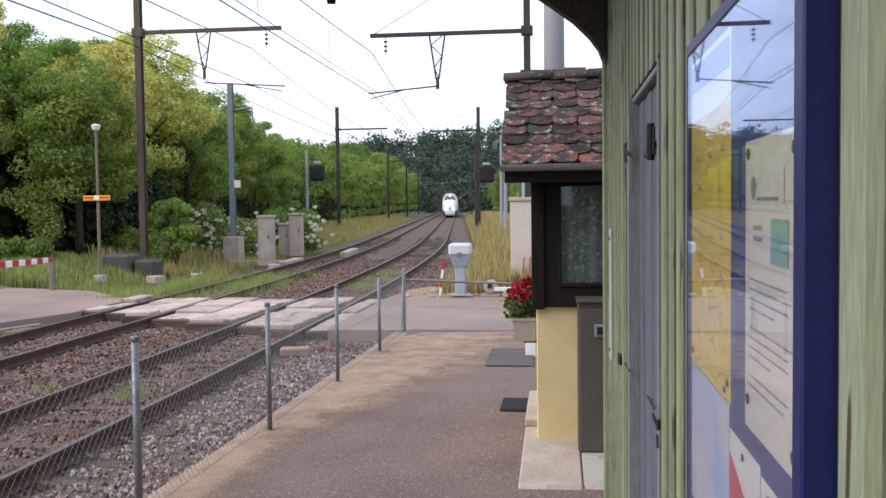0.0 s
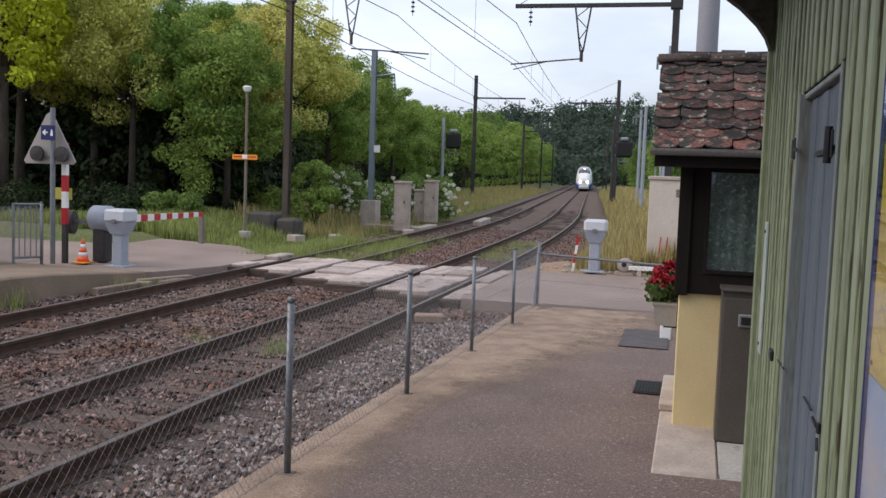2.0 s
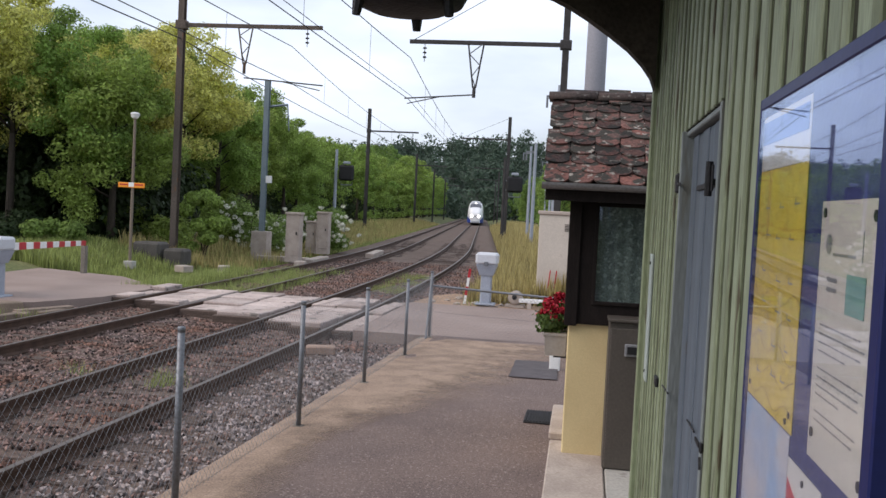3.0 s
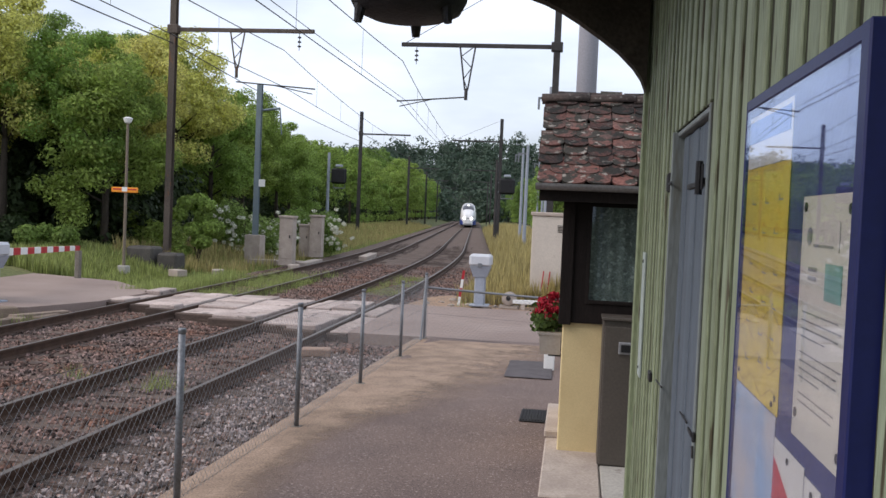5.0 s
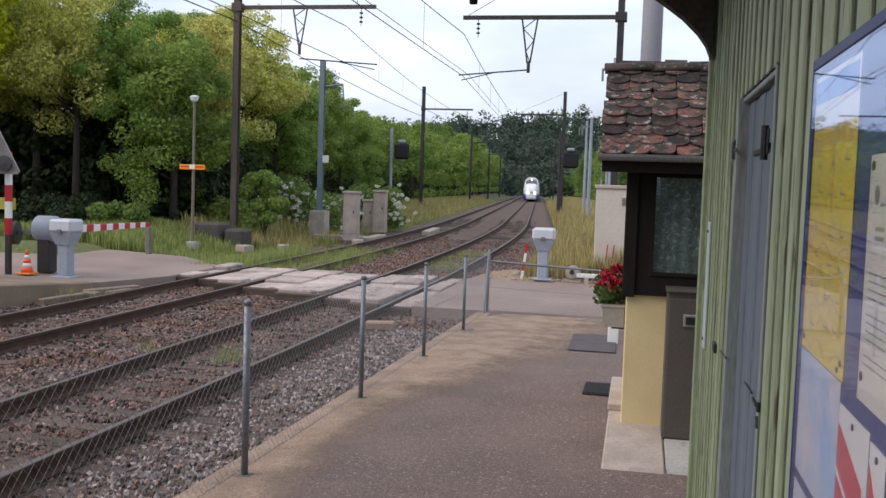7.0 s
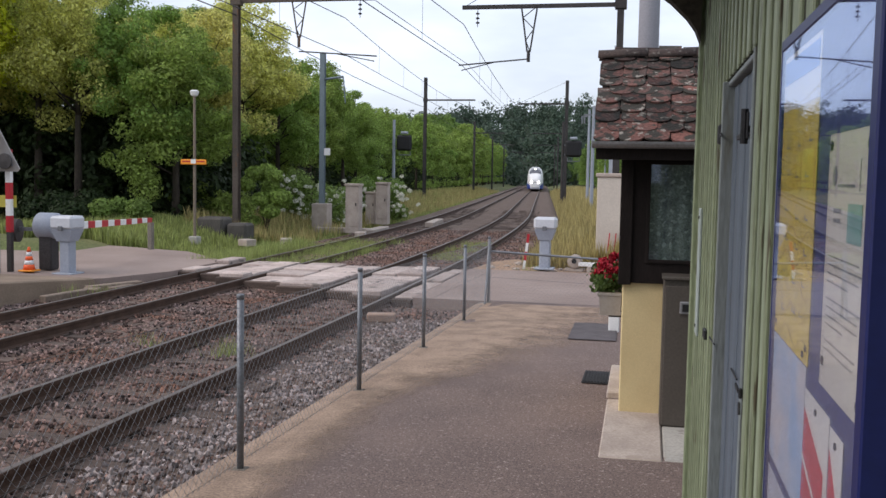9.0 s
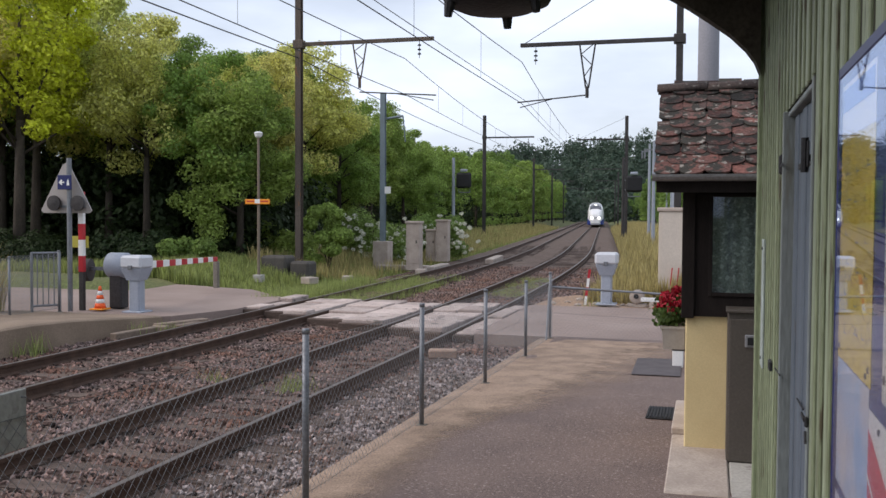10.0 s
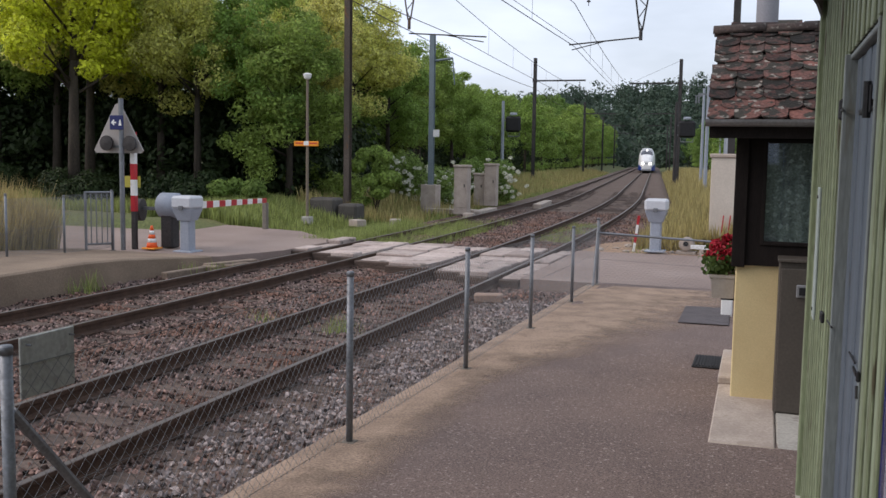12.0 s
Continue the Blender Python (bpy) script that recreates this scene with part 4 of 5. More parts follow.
# ---- flowers, mats ----
def flower_box(y, z, seed):
    """A trough of geraniums hung on the kiosk's side wall."""
    f = thing("flower_box", "pale plastic planter of red geraniums hung on the kiosk wall", "planter", pose(.15, y, z), "geranium planters")
    bm = bmesh.new()
    lo = [bm.verts.new(v) for v in ((-.07, -.28, 0), (.105, -.28, 0), (.105, .28, 0), (-.07, .28, 0))]
    hi = [bm.verts.new(v) for v in ((-.085, -.30, .19), (.108, -.30, .19), (.108, .30, .19), (-.085, .30, .19))]
    bm.faces.new(lo)
    bm.faces.new(hi)
    for i in range(4):
        bm.faces.new((lo[i], lo[(i + 1) % 4], hi[(i + 1) % 4], hi[i]))
    tr = part("trough", bm, mat("pale_plastic", (0.37, 0.335, 0.30), 0.6, scale=5, fine=40, var=0.08), f)
    part("rim", boxes(((-.088, -.305, .172), (.11, -.296, .194)), ((-.088, .296, .172), (.11, .305, .194)), ((-.094, -.305, .172), (-.084, .305, .194)), bevel=.002), MATS["pale_plastic"], tr)
    part("soil", boxes(((-.08, -.292, .18), (.105, .292, .197))), DIRT, tr)
    for by in (-.2, .17):
        part("bracket", boxes(((.0, by, -.025), (.114, by + .03, -.001))), IRON, f)
    rnd = random.Random(seed)

    def clump(n, size, zlo, zhi, spread, centres):
        v, fc = [], []
        for k in range(n):
            c = rnd.choice(centres)
            p = Vector(c) + Vector((rnd.gauss(0, spread), rnd.gauss(0, spread), rnd.uniform(zlo, zhi)))
            q = Euler((rnd.random() * 6, rnd.random() * 6, rnd.random() * 6)).to_matrix()
            n0 = len(v)
            s = size * rnd.uniform(.6, 1.2)
            for a, b in ((-1, 0), (-.3, -.7), (.6, -.6), (1, 0), (.6, .6), (-.3, .7)):
                v.append(p + q @ Vector((a * s, b * s, .15 * s * (a * a + b * b))))
            fc.append(tuple(range(n0, n0 + 6)))
        return v, fc
    cs = [(-.02 + rnd.uniform(-.08, .06), rnd.uniform(-.28, .28), .23) for _ in range(16)]
    tagged(from_arrays("leaves", *clump(560, .024, -.05, .11, .045, cs), leaf_mat("geranium_leaves", (0.075, 0.13, 0.035), 0.3), f), "green geranium leaves")
    cs = [(-.03 + rnd.uniform(-.09, .08), rnd.uniform(-.32, .27), rnd.uniform(.27, .42)) for _ in range(13)]
    tagged(from_arrays("blossom", *clump(430, .018, -.022, .022, .024, cs), mat("red_petals", (0.44, 0.012, 0.032), 0.6, scale=20, fine=90, var=0.2, island=0.35, bump=0), f), "red geranium blooms", kind="stuff")


flower_box(8.05, 1.075, 4)
flower_box(8.85, 1.10, 14)


def white_post():
    t = thing("white_post", "short white post standing beside the grey doormat", "post", pose(.05, 13.2, ramp(13.2)))
    part("shaft", boxes(((-.075, -.075, -.05), (.075, .075, .62)), bevel=.012), WHITE, t)
    part("cap", boxes(((-.09, -.09, .621), (.09, .09, .67)), bevel=.012), WHITE, t)


white_post()


def mats_on_platform():
    m = thing("rubber_doormat", "black ribbed rubber doormat lying before the doorstep", "doormat", pose(.03, 9.5, ramp(9.5) + .006, -1.2))
    part("mat_base", boxes(((-.18, -.33, 0), (.18, .33, .012)), bevel=.004), RUBBER, m)
    for k in range(11):
        part("rib", boxes(((-.17 + k * .031, -.31, .0125), (-.155 + k * .031, .31, .022))), RUBBER, m)
    m = thing("grey_doormat", "flat grey doormat lying on the platform asphalt", "doormat", pose(-.22, 13.0, ramp(13.0) + .01, -1.2, 0, 1))
    part("mat", boxes(((-.32, -.85, 0), (.32, .85, .012)), bevel=.004), GREYMAT, m)


mats_on_platform()


# ---- masts and overhead wires ----
def i_beam(bm, p, q, w, d, t=0.02):
    p, q = Vector(p), Vector(q)
    rot = (q - p).to_track_quat("Z", "Y").to_matrix().to_4x4()
    m = Matrix.Translation(p) @ rot
    ln = (q - p).length
    for a, b in (((-w / 2, -d / 2, 0), (w / 2, -d / 2 + t, ln)), ((-w / 2, d / 2 - t, 0), (w / 2, d / 2, ln)), ((-t / 2, -d / 2 + t, 0), (t / 2, d / 2 - t, ln))):
        box(bm, a, b, 0, m)
    return bm


def mast(x, y, z0, top, arm_z, arm_x, drop_x, drop_z, steel, label, reg_z, big=1.0):
    """A mast with a beam over its track, a lattice drop and a steady arm."""
    t = thing("catenary_mast", label, "catenary mast", pose(x, y, z0), "catenary masts along the line")
    part("pole", i_beam(bmesh.new(), (0, 0, -.4), (0, 0, top - z0), .24 * big, .26 * big), steel, t)
    s = 1 if arm_x > x else -1
    a, e = arm_z - z0, arm_x - x
    part("beam", boxes(((min(0, e), -.05, a - .07), (max(0, e), -.03, a + .07)), ((min(0, e), .03, a - .07), (max(0, e), .05, a + .07)), ((min(0, e), -.03, a - .012), (max(0, e), .03, a + .012))), steel, t, "long horizontal steel beam")
    part("clamp", boxes(((-.2, -.16, a - .16), (.2, .16, a + .16)), bevel=.02), steel, t)
    if drop_z:
        dx, dz = drop_x - x, drop_z - z0
        bm = bmesh.new()
        tube(bm, (dx - .28, 0, a), (dx - .05, 0, dz + .35), .03, seg=6)
        tube(bm, (dx + .28, 0, a), (dx + .05, 0, dz + .35), .03, seg=6)
        tube(bm, (dx, 0, dz), (dx, 0, dz + .4), .06, seg=8)
        n = 4
        for k in range(n):
            f0, f1 = k / n, (k + 1) / n
            w0, w1 = .28 - .23 * f0, .28 - .23 * f1
            za, zb = a + (dz + .35 - a) * f0, a + (dz + .35 - a) * f1
            sg = 1 if k % 2 else -1
            tube(bm, (dx - w0 * sg, 0, za), (dx + w1 * sg, 0, zb), .018, seg=5)
        part("lattice_drop", bm, steel, t, "narrow lattice bracket")
        part("steady_arm", tubes(((dx, 0, reg_z - z0 + .2), (e - s * -.1, 0, reg_z - z0), .025), ((dx + (e - dx) * .5, 0, reg_z - z0 + .1), (e, 0, reg_z - z0 - .18), .018)), DARKSTEEL, t)
    if s < 0:
        part("stay", tubes(((e * .97, 0, a + .07), (0, 0, top - z0 - .1), .012), seg=5), WIRE, t, "thin stay wire")
    bm = bmesh.new()
    for k in range(3):
        zz = a - .18 - k * .16
        lathe(bm, [(.02, 0), (.07, .02), (.07, .05), (.02, .08)], 10, Matrix.Translation((e - s * .55, 0, zz - .08)))
    tube(bm, (e - s * .55, 0, a - .7), (e - s * .55, 0, a), .012, seg=6)
    part("insulator", bm, DARKSTEEL, t, "dark ribbed insulator")
    return t


mast(-14.7, 33, .25, 11.5, 8.62, -9.35, -12.24, 6.9, RUST, "tall rust-brown steel mast with a long beam over the far track", 6.55, .95)
mast(-.60, 33, .0, 11.5, 8.22, -6.12, -3.74, 6.3, DARKSTEEL, "tall dark steel mast with a long beam over the near track", 6.2, .95)
mast(-20.3, 88, .0, 11.55, 9.44, -15.5, 0, 0, DARKSTEEL, "dark steel mast with a beam farther down the line", 6.3, 1.2)
mast(-6.92, 88, -.3, 11.22, 9.1, -11.45, 0, 0, DARKSTEEL, "slim dark steel mast with a beam farther down the line", 6.3, 1.2)
for yy in (140, 190, 245):
    cx = on_line(yy, 0).x
    mast(cx - 9.0, yy, -.2, 10.5, 8.8, cx - 4.4, 0, 0, DARKSTEEL, "distant dark steel mast beside the far track", 6.3, 1.2)
    mast(cx + 4.2, yy, -.2, 10.5, 8.8, cx - .3, 0, 0, DARKSTEEL, "distant dark steel mast beside the near track", 6.3, 1.2)


def wires():
    sup = [(-22, 0), (33, 0), (88, 0), (140, 0), (190, 0), (245, 0), (320, 0)]

    def run(name, label, fn_x, z_sup, sag, r, seg=10):
        bm = bmesh.new()
        for (ya, _), (yb, _) in zip(sup, sup[1:]):
            pts = []
            for k in range(seg + 1):
                f = k / seg
                y = ya + (yb - ya) * f
                za, zb = z_sup(ya), z_sup(yb)
                pts.append(Vector((fn_x(ya) * (1 - f) + fn_x(yb) * f, y, za + (zb - za) * f - sag * 4 * f * (1 - f))))
            for a, b in zip(pts, pts[1:]):
                tube(bm, a, b, r, seg=4, caps=False)
        return bm
    level = lambda z0: (lambda y: z0 if y < 50 else z0 + .8)
    near = lambda y: near_x(max(-14, y)) - (0 if y < 0 else (.64 if y < 50 else .45))
    farx = lambda y: near_x(max(-14, y)) - 3.68 - (.1 if y < 0 else (1.35 if y < 50 else 1.7))
    for nm, fx, zc, zm in (("near", near, 6.17, 7.64), ("far", farx, 6.62, 7.93)):
        t = thing("overhead_line", "thin dark contact and carrier wires over the " + nm + " track", "overhead wire", group="overhead lines")
        part("contact_wire", run("c", "", fx, level(zc), .12, .014), WIRE, t)
        part("carrier_wire", run("m", "", fx, level(zm), .5, .016), WIRE, t)
        for (ya, _), (yb, _) in zip(sup[:4], sup[1:5]):
            for k in range(1, 8):
                f = k / 8
                y = ya + (yb - ya) * f
                zz = level(zm)(ya) * (1 - f) + level(zm)(yb) * f - .5 * 4 * f * (1 - f)
                zl = level(zc)(ya) * (1 - f) + level(zc)(yb) * f - .12 * 4 * f * (1 - f)
                x = fx(ya) * (1 - f) + fx(yb) * f
                part("dropper", tube(bmesh.new(), (x, y, zl), (x, y, zz), .006, seg=3, caps=False), WIRE, t)
    t = thing("feeder_line", "heavy dark feeder cable along the masts", "overhead wire")
    part("cable", run("f", "", lambda y: near_x(max(-14, y)) - (9.25 if y < 50 else 9.87), lambda y: 8.5 if y < 0 else (8.1 if y < 50 else 8.72), .25, .022), WIRE, t)
    t = thing("auxiliary_line", "thin second contact wire beside the near track's wire", "overhead wire")
    part("cable", run("e", "", lambda y: near(y) + .22, lambda y: 6.2 if y < 50 else 7.0, .1, .010), WIRE, t)


wires()


def steel_post(x, y, z0, top):
    t = thing("signal_mast", "blue-grey steel post on a pale concrete base", "mast", pose(x, y, z0))
    part("pole", i_beam(bmesh.new(), (0, 0, .8), (0, 0, top - z0), .21, .21, .03), BLUESTEEL, t)
    part("base", boxes(((-.34, -.34, -.4), (.34, .34, .86)), bevel=.02), PALE, t, "pale concrete base block")
    part("head_bracket", tubes(((.1, 0, top - z0 - 1.1), (.9, 0, top - z0 - 1.0), .05), ((.9, 0, top - z0 - 1.0), (1.0, 0, top - z0 - 2.1), .025)), BLUESTEEL, t)
    part("plate", boxes(((.13, -.16, 2.9), (.40, -.14, 3.2))), WHITE, t, "small white plate")


steel_post(-13.05, 38, .15, 7.35)


def signal(x, y, zc, px, label):
    t = thing("rail_signal", label, "railway signal", pose(x, y, 0), "railway signals")
    part("head", boxes(((-.68, -.2, zc - .7), (.68, .12, zc + .68)), bevel=.24), BLACK, t, "black rectangular signal head")
    part("hood", boxes(((-.3, -.2, zc + .75), (.3, .12, zc + .98)), bevel=.05), GREYPAINT, t)
    part("ladder_cage", tubes(((-.5, .15, zc - 1.05), (.5, .15, zc - 1.05), .04), ((-.5, .15, zc - .75), (-.5, .15, zc - 1.05), .03), ((.5, .15, zc - .75), (.5, .15, zc - 1.05), .03)), GALV, t)
    part("pole", tubes(((px, .2, -.4), (px, .2, zc + 2.0), .15, .12), seg=10), GREYPAINT if x < -10 else DARKSTEEL, t)
    for az in (.3, -.5):
        part("arm", tubes(((px, .2, zc + az), (0, .1, zc + az), .05)), GALV, t)


signal(-20.25, 80, 5.1, -1.0, "black signal head on a pale post beside the far track")
signal(-5.6, 80, 4.75, -.9, "black signal head on a dark post beside the near track")


def tall_pole():
    t = thing("concrete_pole", "thick grey concrete pole rising behind the kiosk", "pole", pose(.40, 14.6, 0))
    part("shaft", tubes(((0, 0, -.3), (0, 0, 9.5), .17, .145), seg=20), mat("grey_pole", (0.27, 0.27, 0.30), 0.7, scale=2, fine=40, var=0.08), t, "", True)
    part("collar", lathe(bmesh.new(), [(.165, 0), (.19, .02), (.19, .1), (.165, .12)], 20, Matrix.Translation((0, 0, 2.0))), ZINC, t)
    for x, y, h in ((-1.15, 46, 8.6), (-2.9, 60, 6.8), (-4.0, 74, 7.6), (-3.3, 100, 9.5), (-4.6, 120, 9.5)):
        p = thing("line_pole", "slim grey pole standing in tall grass beside the line", "pole", pose(x, y, 0), "line poles")
        part("shaft", tubes(((0, 0, -.3), (0, 0, h), .13, .09), seg=10), GREYPAINT, p)
        part("cross_arm", boxes(((-.6, -.04, h - .6), (.1, .04, h - .5)), ((-.62, -.05, h - 1.1), (-.52, .05, h - .5))), GALV, p)


tall_pole()


# ---- cabinets and crossing gear ----
def cabinet(x, y, z, w, d, h, label, material=PALE, louvre=False):
    t = thing("trackside_cabinet", label, "cabinet", pose(x, y, z))
    part("body", boxes(((-w / 2, -d / 2, -.2), (w / 2, d / 2, h - .1)), bevel=.015), material, t)
    part("lid", boxes(((-w / 2 - .04, -d / 2 - .04, h - .1), (w / 2 + .04, d / 2 + .04, h)), bevel=.02), PALE, t)
    dr = part("door", boxes(((-w / 2 + .06, -d / 2 - .015, .08), (w / 2 - .06, -d / 2, h - .18)), bevel=.005), material, t)
    part("lock", boxes(((w / 2 - .14, -d / 2 - .04, h * .5), (w / 2 - .10, -d / 2 - .015, h * .5 + .12))), IRON, dr)
    if louvre:
        for k in range(5):
            part("louvre", boxes(((0.12, -d / 2 - .03, h - .5 + k * .04), (w / 2 - .1, -d / 2 - .012, h - .48 + k * .04))), DARKGREY, dr)
        for k in range(2):
            part("marker_stick", tubes(((-.22 + k * .16, -d / 2 - .06, .45), (-.18 + k * .16, -d / 2 - .06, .9), .014)), RED, t, "red and white marker stick")
    return t


cabinet(-.235, 24.0, 0, 1.05, .6, 2.40, "tall beige signalling cabinet behind the kiosk", PLASTER, True)
cabinet(-11.0, 36, .12, .56, .5, 1.78, "tall pale concrete cabinet beside the far track")
cabinet(-11.75, 43, .12, .56, .5, 1.8, "pale concrete cabinet standing in tall grass")
cabinet(-12.45, 43.5, .1, .5, .5, 1.35, "small pale concrete cabinet in tall grass")


def duct():
    for i, (x, y, ln, a) in enumerate(((-10.6, 38.0, 3.2, 4), (-9.9, 46, 4.5, 6), (-11.9, 37.4, 2.2, 95), (-10.4, 35.0, .7, 10), (-12.6, 29.2, .5, 60), (-11.6, 30.2, .6, 20))):
        t = thing("cable_duct", "pale concrete cable duct cover lying in grass", "cable duct", pose(x, y, .0, 0, 0, a), "cable duct covers")
        part("cover", boxes(((-.2, -ln / 2, -.2), (.2, ln / 2, .03)), bevel=.02), PALE, t)
    t = thing("concrete_block", "low dark concrete blocks at the mast foot", "concrete block", pose(-14.35, 31.2, -.1))
    part("block", boxes(((-.9, -.4, -.2), (.1, .5, .75)), bevel=.08), mat("dark_concrete", (0.10, 0.09, 0.08), 0.9, scale=2, fine=30, var=0.3), t)
    part("block", boxes(((.2, -.3, -.2), (.95, .5, .55)), bevel=.08), MATS["dark_concrete"], t)


duct()


def mechanism(x, y, z, label):
    """The barrier's drive: a cast box with a sloping lid on a short column."""
    t = thing("barrier_drive", label, "barrier drive", pose(x, y, z), "barrier drives")
    part("column", boxes(((-.13, -.13, 0), (.13, .13, .75)), bevel=.03), GREYPAINT, t)
    part("foot_plate", boxes(((-.24, -.24, 0), (.24, .24, .04)), bevel=.01), GREYPAINT, t)
    bm = bmesh.new()
    lo = [bm.verts.new(v) for v in ((-.16, -.16, .72), (.16, -.16, .72), (.16, .16, .72), (-.16, .16, .72))]
    hi = [bm.verts.new(v) for v in ((-.25, -.24, .98), (.25, -.24, .98), (.25, .24, .98), (-.25, .24, .98))]
    bm.faces.new(lo)
    bm.faces.new(hi)
    for i in range(4):
        bm.faces.new((lo[i], lo[(i + 1) % 4], hi[(i + 1) % 4], hi[i]))
    part("housing", bm, GREYPAINT, t)
    part("lid", boxes(((-.27, -.26, .98), (.27, .26, 1.27)), bevel=.05), mat("pale_grey_lid", (0.55, 0.565, 0.60), 0.5, scale=4, fine=40, var=0.06), t, "pale grey lid")
    part("latch", boxes(((-.05, -.29, .96), (.05, -.255, 1.06)), bevel=.008), GALV, t)
    return t


mechanism(-11.78, 17.85, -.01, "grey barrier drive box on a column beside the far track")
mechanism(-1.92, 22.6, .03, "grey barrier drive box on a column beside the road")


def barrier():
    t = thing("level_crossing_barrier", "lowered red and white striped barrier with grey counterweight drive", "barrier", pose(-12.55, 18.3, .02))
    part("pedestal", boxes(((-.16, -.16, 0), (.16, .16, .95)), bevel=.03), DARKSTEEL, t)
    bm = lathe(bmesh.new(), [(.05, -.30), (.26, -.28), (.29, -.25), (.29, .16), (.26, .19), (.05, .2)], 24, Matrix.Translation((.05, 0, .98)) @ pose(0, 0, 0, 0, 90, 0))
    part("drive_drum", bm, GREYPAINT, t, "round grey drive housing", True)
    part("counterweight", lathe(bmesh.new(), [(.02, -.06), (.26, -.05), (.26, .05), (.02, .06)], 20, Matrix.Translation((-.72, -.1, .86)) @ pose(0, 0, 0, 0, 90, 15)), DARKSTEEL, t, "dark counterweight disc")
    part("counterweight_arm", boxes(((-1.0, -.14, .86), (0, -.08, .94))), GALV, t)
    a, b = Vector((.45, .2, .98)), Vector((-.90, 6.1, .83))
    n = 13
    boom = thing("boom", "", "")
    boom.parent = t
    for i in range(n):
        p, q = a.lerp(b, i / n), a.lerp(b, (i + 1) / n)
        k = .085 - .02 * i / n
        d = (q - p)
        m = Matrix.Translation(p) @ d.to_track_quat("Y", "Z").to_matrix().to_4x4()
        part("stripe", box(bmesh.new(), (-.03, 0, -k), (.03, d.length, k), .006, m), RED if i % 2 == 0 else WHITE, boom)
    part("rest_post", boxes(((-1.0, 6.05, -.05), (-.85, 6.2, .76)), bevel=.02), mat("grey_weathered_wood", (0.2, 0.18, 0.15), 0.9, scale=3, fine=30, var=0.2), t, "weathered rest post")


barrier()


def crossing_sign():
    t = thing("crossing_sign", "grey post carrying a triangular warning sign seen from behind", "road sign", pose(-13.25, 17.5, .09))
    part("post", tubes(((0, 0, -.2), (0, 0, 3.32), .055), seg=12), GALV, t)
    tri = part("triangle", prism(bmesh.new(), [(-.60, -.0), (-.66, .06), (-.08, 1.08), (-.0, 1.12), (.08, 1.08), (.66, .06), (.60, 0)], .03, Matrix(((1, 0, 0, -.16), (0, 0, 1, .10), (0, 1, 0, 2.10), (0, 0, 0, 1)))), mat("grey_sign_back", (0.36, 0.33, 0.31), 0.6, scale=3, fine=40, var=0.08), t, "plain grey sign back")
    for sx in (-.38, .24):
        part("lamp", lathe(bmesh.new(), [(.02, 0), (.13, .02), (.17, .07), (.17, .12), (.02, .14)], 16, Matrix.Translation((sx - .02, .09, 2.32)) @ pose(0, 0, 0, 90)), DARKSTEEL, tri, "dark lamp housing")
    part("stiffener", boxes(((-.5, .06, 2.22), (.34, .098, 2.27))), GALV, tri)
    part("arrow_plate", boxes(((-.24, -.09, 2.62), (.12, -.07, 2.94)), bevel=.006), NAVY, t, "small navy direction plate")
    m = Matrix(((1, 0, 0, 0), (0, 0, 1, -.096), (0, 1, 0, 2.78), (0, 0, 0, 1)))
    part("arrow", prism(bmesh.new(), [(-.20, 0), (-.13, .065), (-.105, .04), (-.135, .016), (-.06, .016), (-.06, -.016), (-.135, -.016), (-.105, -.04), (-.13, -.065)], .005, m), WHITE, t, "white arrow")
    part("pictogram", prism(bmesh.new(), [(.0, -.07), (.075, -.07), (.06, .03), (.04, .075), (.02, .03)], .005, m), WHITE, t, "white pictogram")
    part("yellow_plate", boxes(((-.20, .30, 1.32), (.26, .32, 1.58)), bevel=.005), mat("yellow_enamel", (0.45, 0.40, 0.06), 0.5, scale=4, fine=40, var=0.1), t, "small yellow plate")
    b = thing("striped_post", "red and white striped post beside the sign", "post", pose(-13.12, 17.75, .02))
    for k in range(5):
        part("stripe", boxes(((-.06, -.05, .85 + k * .36), (.06, .05, .85 + (k + 1) * .36))), WHITE if k % 2 else RED, b)
    part("stem", boxes(((-.055, -.045, -.1), (.055, .045, .85))), DARKSTEEL, b)


crossing_sign()


def traffic_cone(x, y, z):
    t = thing("traffic_cone", "orange traffic cone with white bands on the road", "traffic cone", pose(x, y, z))
    part("foot", boxes(((-.17, -.17, 0), (.17, .17, .035)), bevel=.012), ORANGE, t)
    zs = [.035, .15, .24, .33, .42, .53]
    r = lambda z: .135 - .21 * z
    for k, (a, b) in enumerate(zip(zs, zs[1:])):
        part("band", tubes(((0, 0, a), (0, 0, b), r(a), r(b)), seg=20), WHITE if k in (1, 3) else mat("cone_orange", (0.9, 0.13, 0.03), 0.5, scale=4, fine=40, var=0.06), t, "", True)


traffic_cone(-12.66, 17.75, .03)


